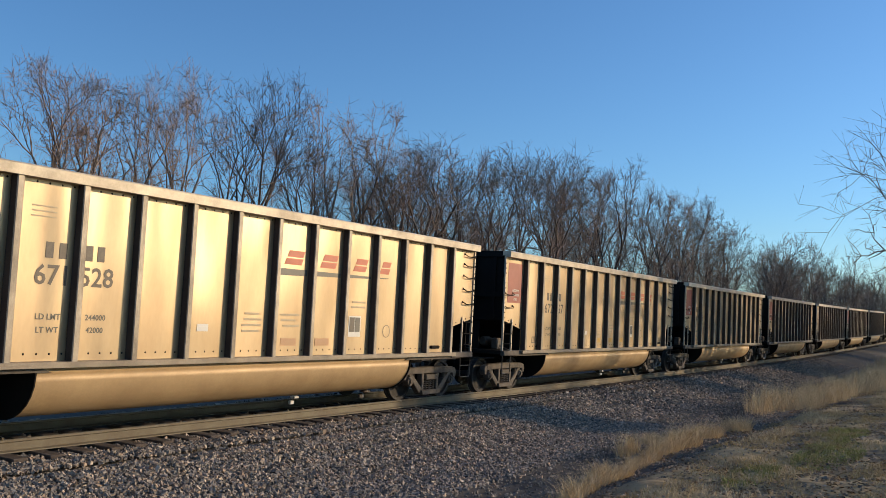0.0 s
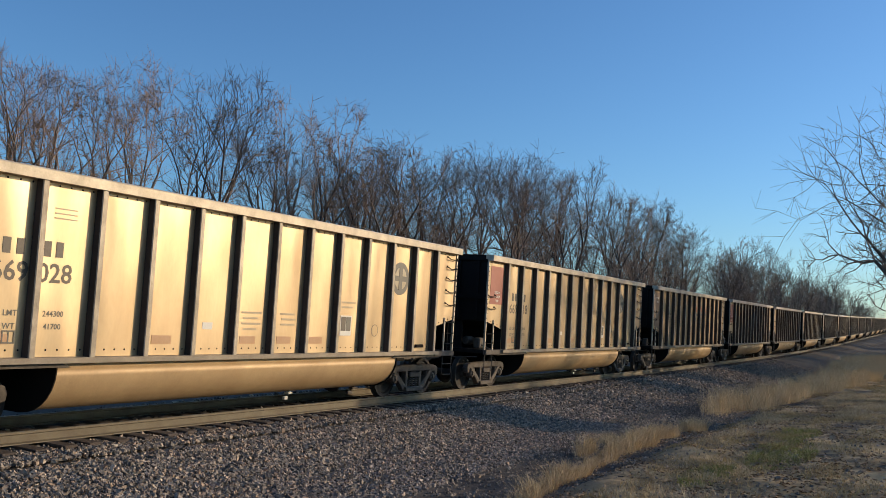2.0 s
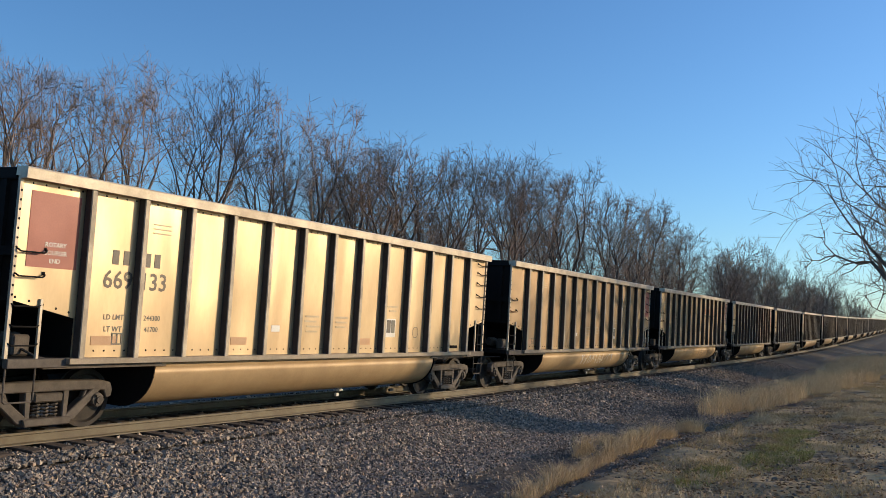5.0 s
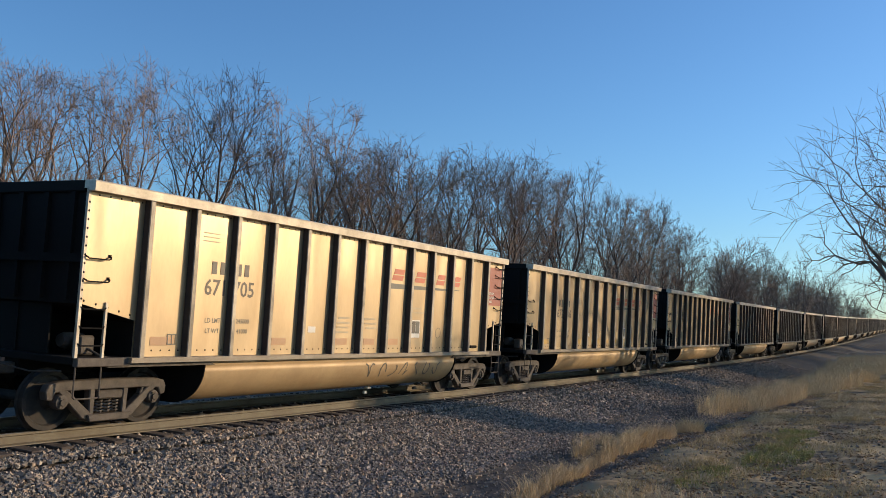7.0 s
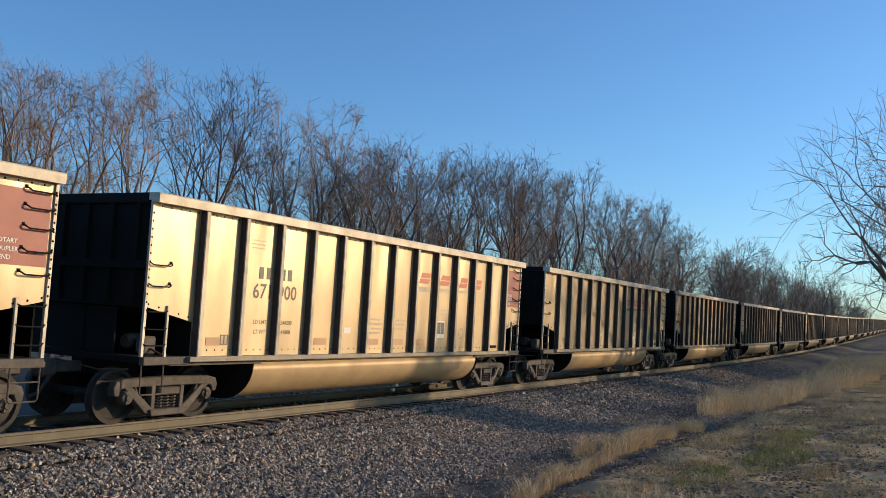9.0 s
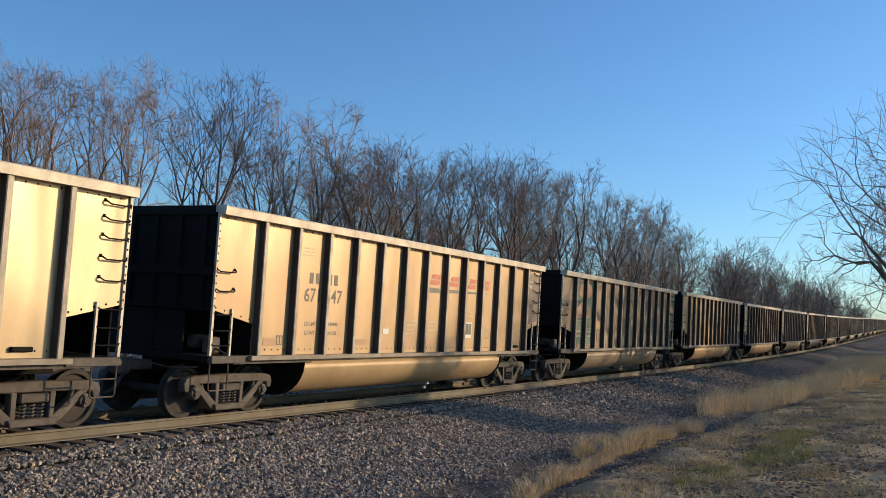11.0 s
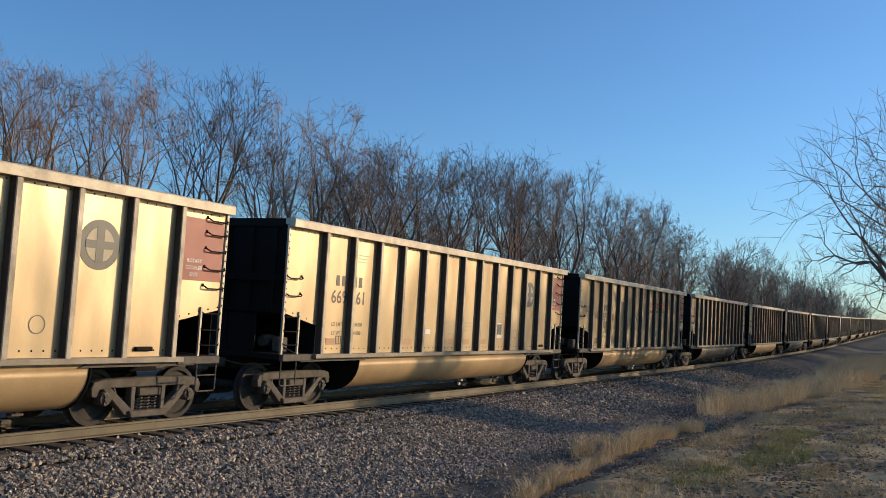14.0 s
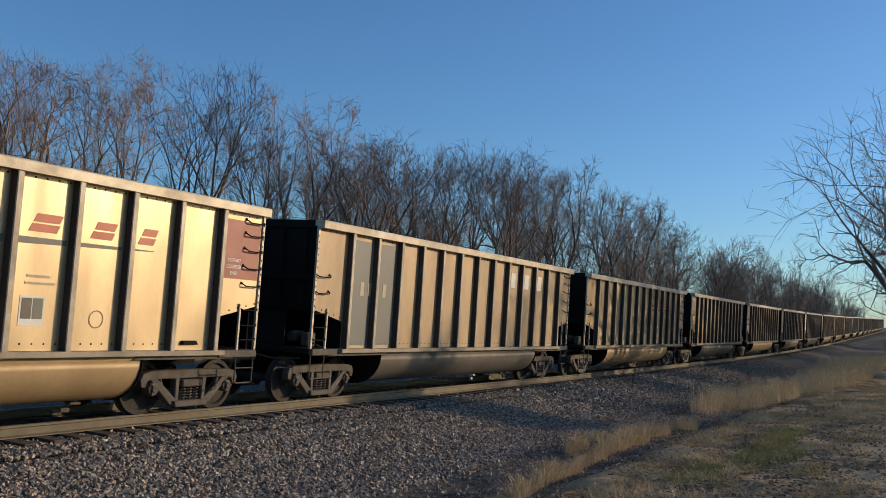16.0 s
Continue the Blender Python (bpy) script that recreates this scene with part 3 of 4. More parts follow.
def coal_car(skin, tub_skin):
    """An open-topped coal car: sheets, posts, chords, tubs, ladders and two trucks."""
    car = new("coal_car")
    # sheets
    bm = bmesh.new()
    e, c, z0, z1 = HL - 0.03, HL - 1.08, ZS + 0.02, ZT - 0.1
    low = [(-e, 1.95), (-c, 1.72), (-c, z0), (c, z0), (c, 1.72), (e, 1.95)]
    top = [(-e, z1), (-c, z1), (-c, z1), (c, z1), (c, z1), (e, z1)]
    for y, flip in ((-HW, 1), (-HW + 0.012, -1)):
        for i, j in ((0, 1), (2, 3), (4, 5)):
            vs = [bm.verts.new((x, y, z)) for x, z in (low[i], low[j], top[j], top[i])]
            bm.faces.new(vs[::flip])
    loop = low + [(e, z1), (-e, z1)]
    for i in range(len(loop)):
        (xa, za), (xb, zb) = loop[i], loop[(i + 1) % len(loop)]
        bm.faces.new([bm.verts.new(v) for v in ((xa, -HW, za), (xa, -HW + 0.012, za), (xb, -HW + 0.012, zb), (xb, -HW, zb))])
    bmesh.ops.remove_doubles(bm, verts=bm.verts, dist=1e-5)
    sh = part("side_sheet", bm, skin, car)
    twin(sh, car, pose(0, 0, 0, 0, 0, 180))
    # post: a hat section that stands proud of the sheet
    bm = bmesh.new()
    d = 0.145
    o = [(-0.07, 0), (-0.052, -d), (0.052, -d), (0.07, 0)]
    a = [bm.verts.new((x, y, ZS + 0.02)) for x, y in o]
    b = [bm.verts.new((x, y * 0.9, ZT - 0.13)) for x, y in o]
    for i in range(3):
        bm.faces.new((a[i], a[i + 1], b[i + 1], b[i]))
    bm.faces.new(a[::-1])
    bm.faces.new(b)
    bm.faces.new((a[0], b[0], b[3], a[3]))
    bmesh.ops.recalc_face_normals(bm, faces=bm.faces)
    bmesh.ops.bevel(bm, geom=[e for e in bm.edges if abs((e.verts[0].co - e.verts[1].co).z) > 1], offset=0.012, segments=1, affect="EDGES")
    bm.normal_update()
    # side faces take the darker copy that holds the posts' shade
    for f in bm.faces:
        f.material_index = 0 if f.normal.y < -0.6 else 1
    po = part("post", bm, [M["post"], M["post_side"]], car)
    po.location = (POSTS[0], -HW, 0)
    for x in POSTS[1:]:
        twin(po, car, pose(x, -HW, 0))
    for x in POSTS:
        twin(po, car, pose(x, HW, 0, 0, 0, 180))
    # chords
    bm = bmesh.new()
    sweep_x(bm, [(-0.16, -0.16), (-0.168, -0.02), (-0.15, 0.0), (0.06, 0.0), (0.075, -0.02), (0.075, -0.12), (-0.02, -0.12), (-0.02, -0.16)], -HL, HL)
    ch = part("top_chord", bm, M["chord"], car)
    ch.location = (0, -HW, ZT)
    twin(ch, car, pose(0, HW, ZT, 0, 0, 180))
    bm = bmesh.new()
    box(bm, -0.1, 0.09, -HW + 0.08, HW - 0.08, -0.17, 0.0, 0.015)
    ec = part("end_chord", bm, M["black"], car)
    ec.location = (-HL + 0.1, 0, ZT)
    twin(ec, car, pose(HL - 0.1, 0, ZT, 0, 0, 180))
    # sill
    bm = bmesh.new()
    sweep_x(bm, [(-0.16, -0.05), (-0.16, 0.03), (-0.02, 0.035), (0.03, 0.03), (0.03, -0.05)], -HL + 0.95, HL - 0.95)
    si = part("side_sill", bm, M["sill"], car)
    si.location = (0, -HW, ZS)
    twin(si, car, pose(0, HW, ZS, 0, 0, 180))
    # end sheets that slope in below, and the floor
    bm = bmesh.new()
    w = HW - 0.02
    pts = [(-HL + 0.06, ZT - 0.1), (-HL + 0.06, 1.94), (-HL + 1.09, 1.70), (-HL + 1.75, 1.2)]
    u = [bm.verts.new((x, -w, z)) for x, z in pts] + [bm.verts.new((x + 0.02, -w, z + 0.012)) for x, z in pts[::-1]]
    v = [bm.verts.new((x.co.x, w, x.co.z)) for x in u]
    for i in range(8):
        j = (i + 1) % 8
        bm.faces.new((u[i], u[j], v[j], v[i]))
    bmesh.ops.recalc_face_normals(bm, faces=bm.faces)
    es = part("end_sheet", bm, M["black"], car, "near-black end sheet")
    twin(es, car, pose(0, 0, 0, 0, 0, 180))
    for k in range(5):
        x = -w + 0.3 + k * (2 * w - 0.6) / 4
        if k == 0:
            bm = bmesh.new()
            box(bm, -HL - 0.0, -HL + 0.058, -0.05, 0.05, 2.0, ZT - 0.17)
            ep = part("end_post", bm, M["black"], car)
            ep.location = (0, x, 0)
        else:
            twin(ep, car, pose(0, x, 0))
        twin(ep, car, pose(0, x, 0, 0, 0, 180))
    # added black webs fill the open car ends so they stay in the dark
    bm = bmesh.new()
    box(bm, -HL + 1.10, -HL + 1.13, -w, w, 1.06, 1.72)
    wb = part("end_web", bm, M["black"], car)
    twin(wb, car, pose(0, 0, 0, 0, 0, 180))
    # added black divider and screens, to hide the bright background behind the corner cuts
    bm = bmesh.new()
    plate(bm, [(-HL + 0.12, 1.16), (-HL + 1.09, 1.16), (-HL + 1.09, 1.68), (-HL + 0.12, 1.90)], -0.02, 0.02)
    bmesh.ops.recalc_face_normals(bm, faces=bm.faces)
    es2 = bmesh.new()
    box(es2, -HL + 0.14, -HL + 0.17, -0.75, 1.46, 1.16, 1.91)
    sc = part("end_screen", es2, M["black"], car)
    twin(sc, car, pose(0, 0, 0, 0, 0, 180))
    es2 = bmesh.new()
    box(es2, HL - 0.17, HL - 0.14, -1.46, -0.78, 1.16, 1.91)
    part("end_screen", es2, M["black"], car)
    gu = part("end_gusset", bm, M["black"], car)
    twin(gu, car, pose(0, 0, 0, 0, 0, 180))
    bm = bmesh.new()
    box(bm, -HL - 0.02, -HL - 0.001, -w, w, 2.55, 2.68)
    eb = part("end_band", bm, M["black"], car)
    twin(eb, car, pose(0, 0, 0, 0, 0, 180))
    for lx, s, skin2, nm in ((1.55, 1.0, M["white"], "door_latch"), (3.85, 1.5, M["iron"], "door_lock")):
        bm = bmesh.new()
        box(bm, lx - 0.07 * s, lx + 0.07 * s, -0.92, -0.8, 0.26, 0.30, 0.012)
        box(bm, lx - 0.02, lx + 0.05, -0.9, -0.82, 0.29, 0.36, 0.01)
        box(bm, lx - 0.16 * s, lx - 0.05 * s, -0.9, -0.84, 0.15, 0.22, 0.01)
        part(nm, bm, skin2, car)
    bm = bmesh.new()
    box(bm, -HL + 1.6, HL - 1.6, -w, w, 1.05, 1.14)
    part("floor_sheet", bm, M["coal_dust"], car)
    # tubs under the floor
    for k in (-1, 1):
        bm = bmesh.new()
        prof = [(-1.53, 1.1), (-1.53, 0.98)]
        for i in range(0, 10):
            a = i * math.pi / 2 / 9
            prof.append((-1.53 + 0.72 * (1 - math.cos(a)), 0.98 - 0.66 * math.sin(a)))
        prof += [(-0.28, 0.32), (-0.22, 0.42), (-0.22, 1.1)]
        xs = [-4.52, -4.5, -4.42, 4.42, 4.5, 4.52]
        ins = [0.05, 0.015, 0, 0, 0.015, 0.05]
        rings = []
        for x, t in zip(xs, ins):
            rings.append([bm.verts.new((x, k * y, z)) for y, z in prof])
        for r in range(len(xs) - 1):
            for i in range(len(prof) - 1):
                bm.faces.new((rings[r][i], rings[r][i + 1], rings[r + 1][i + 1], rings[r + 1][i]))
        bm.faces.new(rings[0])
        bm.faces.new(rings[-1])
        bmesh.ops.recalc_face_normals(bm, faces=bm.faces)
        part("tub", bm, tub_skin, car, "rounded belly tub", True)
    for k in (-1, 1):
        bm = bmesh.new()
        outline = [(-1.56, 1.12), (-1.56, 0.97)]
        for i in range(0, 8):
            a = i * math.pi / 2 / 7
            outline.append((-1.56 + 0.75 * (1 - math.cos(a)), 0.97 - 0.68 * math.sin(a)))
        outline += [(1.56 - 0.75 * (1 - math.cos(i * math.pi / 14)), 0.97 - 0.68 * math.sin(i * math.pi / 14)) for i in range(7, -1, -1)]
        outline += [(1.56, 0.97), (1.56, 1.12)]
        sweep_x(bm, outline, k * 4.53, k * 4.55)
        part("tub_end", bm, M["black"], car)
    # centre sill, side bolsters, platforms, couplers
    bm = bmesh.new()
    box(bm, -HL + 0.1, HL - 0.1, -0.18, 0.18, 0.78, 1.06, 0.01)
    part("centre_sill", bm, M["black"], car)
    bm = bmesh.new()
    box(bm, -HL + 0.02, -HL + 1.0, -1.6, -1.49, 1.02, 1.15, 0.01)
    plate(bm, [(-HL + 0.6, 1.06), (-HL + 2.75, 1.06), (-HL + 2.9, 1.0), (-HL + 0.6, 1.0)], -1.57, -1.5)
    sb = part("side_beam", bm, M["iron"], car)
    twin(sb, car, pose(0, 0, 0, 0, 0, 180))
    bm = bmesh.new()
    box(bm, HL - 1.0, HL - 0.02, -1.6, -1.49, 1.02, 1.15, 0.01)
    plate(bm, [(HL - 0.6, 1.06), (HL - 2.75, 1.06), (HL - 2.9, 1.0), (HL - 0.6, 1.0)], -1.57, -1.5)
    sb = part("side_beam", bm, M["iron"], car)
    twin(sb, car, pose(0, 0, 0, 0, 0, 180))
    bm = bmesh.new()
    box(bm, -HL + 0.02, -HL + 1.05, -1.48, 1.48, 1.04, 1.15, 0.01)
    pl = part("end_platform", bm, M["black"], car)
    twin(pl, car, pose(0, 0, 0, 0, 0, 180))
    bm = bmesh.new()
    box(bm, -HL - 0.42, -HL + 0.3, -0.09, 0.09, 0.80, 0.98, 0.02)
    box(bm, -HL - 0.74, -HL - 0.4, -0.16, 0.10, 0.74, 1.03, 0.05)
    rod(bm, [(-HL - 0.05, -1.35, 0.95), (-HL - 0.1, -0.7, 0.9), (-HL - 0.4, -0.05, 1.03)], 0.014)
    rod(bm, [(-HL - 0.2, 0.25, 0.75), (-HL - 0.45, 0.22, 0.45), (-HL - 0.72, 0.1, 0.4)], 0.03)
    co = part("coupler", bm, M["iron"], car)
    twin(co, car, pose(0, 0, 0, 0, 0, 180))
    # brake gear on the front platform
    bm = bmesh.new()
    lathe(bm, [(0.11, -0.2), (0.13, -0.1), (0.13, 0.12), (0.1, 0.2)], 14)
    bc = part("brake_cylinder", bm, M["iron"], car)
    bc.matrix_basis = pose(-HL + 0.55, -0.75, 1.36, 0, 0, 90)
    bm = bmesh.new()
    box(bm, -0.14, 0.14, -0.1, 0.1, 0, 0.3, 0.03)
    rod(bm, [(0, -0.1, 0.1), (0.1, -0.3, 0.0), (0.3, -0.4, -0.05)], 0.02)
    bv = part("brake_valve", bm, M["iron"], car)
    bv.matrix_basis = pose(-HL + 0.5, -1.1, 1.16)
    # corner posts with ladders, and steps
    bm = bmesh.new()
    box(bm, -HL - 0.005, -HL + 0.055, -HW - 0.03, -HW + 0.02, 1.15, ZT - 0.13, 0.006)
    cp = part("corner_post", bm, M["chord"], car)
    twin(cp, car, pose(0, 0, 0, 0, 0, 180))
    bm = bmesh.new()
    box(bm, HL - 0.055, HL + 0.005, -HW - 0.03, -HW + 0.02, 1.15, ZT - 0.13, 0.006)
    cp = part("corner_post", bm, M["chord"], car)
    twin(cp, car, pose(0, 0, 0, 0, 0, 180))
    for e in (-1, 1):
        bm = bmesh.new()
        x = e * (HL - 0.5)
        box(bm, x - 0.025, x + 0.025, -HW - 0.035, -HW + 0.005, 1.12, 1.98, 0.006)
        st = part("ladder_stile", bm, M["chord"], car)
        bm = bmesh.new()
        rod(bm, [(e * (HL - 0.03), -HW - 0.02, 0), (e * (HL - 0.07), -HW - 0.05, -0.03), (e * (HL - 0.45), -HW - 0.05, -0.03), (e * (HL - 0.5), -HW - 0.02, 0)], 0.013)
        rung = part("rung", bm, M["black"], car)
        rung.location = (0, 0, 1.9)
        for z in (1.62, 1.36):
            twin(rung, car, pose(0, 0, z))
        bm = bmesh.new()
        y = -HW - 0.02
        xa, xb = e * (HL - 0.04), e * (HL - 0.5)
        rod(bm, [(xa, y, 1.15), (xa, y, 0.58), (xa - e * 0.03, y, 0.55), (xb + e * 0.03, y, 0.55), (xb, y, 0.58), (xb, y, 1.15)], 0.014)
        if e > 0:
            rod(bm, [(xa, y, 0.82), (xb, y, 0.82)], 0.012)
        part("sill_step", bm, M["iron"], car)
        bm = bmesh.new()
        rod(bm, [(e * (HL - 0.04), -HW - 0.02, 0.02), (e * (HL - 0.05), -HW - 0.06, 0.0), (e * (HL - 0.08), -HW - 0.07, -0.02), (e * (HL - 0.44), -HW - 0.07, -0.02), (e * (HL - 0.48), -HW - 0.065, 0.0), (e * (HL - 0.5), -HW - 0.04, 0.02), (e * (HL - 0.5), -HW - 0.005, 0.03)], 0.013)
        box(bm, e * (HL - 0.5) - 0.02, e * (HL - 0.5) + 0.02, -HW - 0.015, -HW + 0.002, 0.01, 0.06)
        grab = part("grab_iron", bm, M["black"], car)
        zs = (2.32, 2.64, 2.96, 3.24, 3.48) if e > 0 else (2.3, 2.64)
        grab.location = (0, 0, zs[0])
        for z in zs[1:]:
            twin(grab, car, pose(0, 0, z))
    # rivet rows
    bm = bmesh.new()
    y = -HW - 0.001
    xs = [-HL + 0.1] + POSTS + [HL - 0.1]
    row = []
    for i in range(14):
        a, b = xs[i] + 0.12, xs[i + 1] - 0.12
        for k in range(5):
            x = a + (b - a) * k / 4
            row.append((x, ZT - 0.2))
            if 0 < i < 13:
                row.append((x, ZS + 0.13))
    rivets(bm, row, y)
    rivets(bm, [(e * (HL - 0.03), 2.02 + 0.13 * k) for e in (-1, 1) for k in range(12)], -HW - 0.031, 0.019)
    for e in (-1, 1):
        rivets(bm, [(e * (HL - 0.1 - 0.22 * k), 1.99 - 0.046 * k) for k in range(5)], y, 0.02)
    part("rivet_rows", bm, M["black"], car)["kind"] = "stuff"
    bogie_parts(car, -6.12)
    bogie_parts(car, 6.12)
    return car


# ---- paint and lettering on the cars ----
FACE = -HW - 0.004


def text_mesh(body, size, shear=0.0):
    cu = bpy.data.curves.new("lettering", "FONT")
    cu.body, cu.size, cu.shear, cu.align_x, cu.resolution_u, cu.offset = body, size, shear, "CENTER", 2, size * 0.016
    ob = bpy.data.objects.new("lettering", cu)
    scene.collection.objects.link(ob)
    bpy.context.view_layer.update()
    me = bpy.data.meshes.new_from_object(ob.evaluated_get(bpy.context.evaluated_depsgraph_get()))
    bpy.data.objects.remove(ob)
    return me


TEXTS = {}


def letter(car, body, x, z, size, mat, y=FACE, shear=0.0):
    key = (body, size, mat.name, shear)
    if key not in TEXTS:
        TEXTS[key] = text_mesh(body, size, shear)
        TEXTS[key].materials.clear()
        TEXTS[key].materials.append(mat)
    o = new("lettering", TEXTS[key])
    o.parent = car
    o.matrix_basis = pose(x, y, z, 90, 0, 0)
    return o


def shape(car, name, outline, mat, y=FACE, label=""):
    bm = bmesh.new()
    plate(bm, outline, y - 0.002, y + 0.003)
    bmesh.ops.recalc_face_normals(bm, faces=bm.faces)
    return part(name, bm, mat, car, label)


def rect(x0, x1, z0, z1, slant=0.0):
    return [(x0, z0), (x1, z0), (x1 + slant, z1), (x0 + slant, z1)]


def at_post(i):
    return POSTS[i]


def marks_plain(car, number, post=2, weights=("244000", "42000"), serif=False):
    """Owner's mark as plain blocks, the car's number, and the weights."""
    x = at_post(post)
    for k, dx in enumerate((-0.43, -0.22, 0.2, 0.4)):
        shape(car, "owner_mark", rect(x + dx - 0.06, x + dx + 0.06, 2.56, 2.78), M["dark_text"])
    letter(car, number[:3], x - 0.355, 2.2, 0.385, M["dark_text"])
    letter(car, number[3:], x + 0.355, 2.2, 0.385, M["dark_text"])
    letter(car, "LD LMT", x - 0.38, 1.72, 0.115, M["grey_paint"])
    letter(car, "LT WT", x - 0.38, 1.54, 0.115, M["grey_paint"])
    letter(car, weights[0], x + 0.38, 1.72, 0.115, M["grey_paint"])
    letter(car, weights[1], x + 0.38, 1.54, 0.115, M["grey_paint"])


def swoosh(car, mat=None, faded=False, first=7):
    """Four slanted red blocks over a grey underline."""
    for k, w in enumerate((0.5, 0.5, 0.44, 0.36)):
        c = at_post(first + k) + STEP / 2 + (0.02 if k < 3 else -0.12)
        z0, z1 = 2.82, 3.08
        m = mat or M["logo_red"]
        h = w / 2
        shape(car, "red_block", rect(c - h, c + h - 0.04, z0, z0 + 0.115, 0.055), m)
        shape(car, "red_block", rect(c - h + 0.07, c + h, z0 + 0.14, z1, 0.055), m)
    for i in range(4):
        x0, x1 = at_post(first + i) + 0.1, at_post(first + 1 + i) - 0.1
        if i == 3:
            x1 = x0 + 0.45
        t = 0.13 - 0.032 * i
        shape(car, "grey_stroke", [(x0, 2.74 - t), (x1, 2.74 - t + 0.02), (x1, 2.74), (x0 + 0.05, 2.74)], M["grey_paint"] if not faded else M["faint_text"])


def emblem(car):
    """A round grey emblem with a cross."""
    c, z, r = at_post(10) + STEP / 2 - 0.02, 2.83, 0.38
    ring = [(c + r * math.cos(k * math.tau / 28), z + r * math.sin(k * math.tau / 28)) for k in range(28)]
    shape(car, "round_emblem", ring, M["grey_paint"])
    inner = [(c + 0.26 * math.cos(k * math.tau / 24), z + 0.26 * math.sin(k * math.tau / 24)) for k in range(24)]
    shape(car, "emblem_disc", inner, M["faint_text"], FACE - 0.004)
    shape(car, "emblem_cross", rect(c - 0.26, c + 0.26, z - 0.06, z + 0.06), M["grey_paint"], FACE - 0.008)
    shape(car, "emblem_cross", rect(c - 0.07, c + 0.07, z - 0.26, z + 0.26), M["grey_paint"], FACE - 0.009)


def end_panel(car, front, mat, words=("ROTARY", "COUPLER", "END")):
    e = -1 if front else 1
    xa, xb = sorted((e * (HL - 0.09), e * (HL - 1.03)))
    if mat is M["brown_paint"]:
        o = [(xa, 2.06), (xb, 1.9), (xb, 3.5), (xa, 3.5)] if front else [(xa, 1.9), (xb, 2.06), (xb, 3.5), (xa, 3.5)]
    else:
        if front:
            xa += 0.12
        o = rect(xa, xb, 2.42, 3.48)
    shape(car, "end_panel", o, mat, label="painted end panel")
    tx = -HL + 0.66 if front else HL - 0.74
    for k, w in enumerate(words):
        letter(car, w, tx, 2.72 - k * 0.115 if len(words) == 3 else 3.2 - 0.15 * k, 0.09 if len(words) == 3 else 0.12, M["white"], FACE - 0.006)


def small_marks(car, rnd, rust=None):
    """Test stencils, data plate, patches and unreadable small print."""
    rust = rust or M["patch"]
    for i in (0, 3, 5, 6, 7):
        if rnd.random() < 0.75:
            x = at_post(i) + 0.2 + rnd.random() * 0.1
            w = 0.5 if i == 0 else 0.42
            shape(car, "paint_patch", rect(x, x + w, 1.33, 1.47), rust)
    x = at_post(8) + 0.25
    shape(car, "data_plate", rect(x, x + 0.4, 1.5, 1.92), M["white"])
    shape(car, "data_field", rect(x + 0.03, x + 0.19, 1.6, 1.89), M["dark_text"], FACE - 0.004)
    shape(car, "data_field", rect(x + 0.21, x + 0.37, 1.6, 1.89), M["grey_paint"], FACE - 0.004)
    for i, n in ((5, 4), (6, 3), (8, 2)):
        x = at_post(i) + 0.24
        for k in range(n):
            z = 1.88 - 0.1 * k if i != 8 else 2.18 - 0.1 * k
            a = rnd.random() * 0.12
            shape(car, "small_print", rect(x + a, x + 0.56 - rnd.random() * 0.14, z, z + 0.035), M["faint_text"])
    for k in range(3):
        z = 3.25 - 0.07 * k
        shape(car, "small_print", rect(at_post(2) - 0.74, at_post(2) - 0.36, z, z + 0.016), M["faint_text"])
    x = at_post(4) + 0.3
    shape(car, "white_plate", rect(x, x + 0.24, 1.58, 1.7), M["white"])
    x = at_post(0) + 0.62
    for o in (rect(x, x + 0.2, 1.34, 1.36), rect(x, x + 0.2, 1.5, 1.52), rect(x, x + 0.02, 1.36, 1.5), rect(x + 0.18, x + 0.2, 1.36, 1.5), rect(x + 0.09, x + 0.11, 1.36, 1.5)):
        shape(car, "box_mark", o, M["grey_paint"], FACE - 0.004)
    cx, cz = at_post(9) + 0.55, 1.62
    bm = bmesh.new()
    vs = []
    for k in range(20):
        a = k * math.tau / 20
        vs.append([bm.verts.new((cx + r * math.cos(a), FACE - 0.002, cz + r * math.sin(a))) for r in (0.12, 0.135)])
    for k in range(20):
        u, v = vs[k], vs[(k + 1) % 20]
        bm.faces.new((u[0], u[1], v[1], v[0]))
    part("ring_mark", bm, M["grey_paint"], car)
    x = at_post(11) + 0.3
    bm = bmesh.new()
    box(bm, x, x + 0.34, -HW - 0.06, -HW + 0.005, 1.24, 1.31, 0.015)
    part("routing_holder", bm, M["black"], car)


def tub_y(z):
    """How far out the tub stands at a height."""
    if z >= 0.98:
        return -1.53
    return -1.53 + 0.72 * (1 - math.sqrt(max(0.0, 1 - ((0.98 - z) / 0.66) ** 2)))


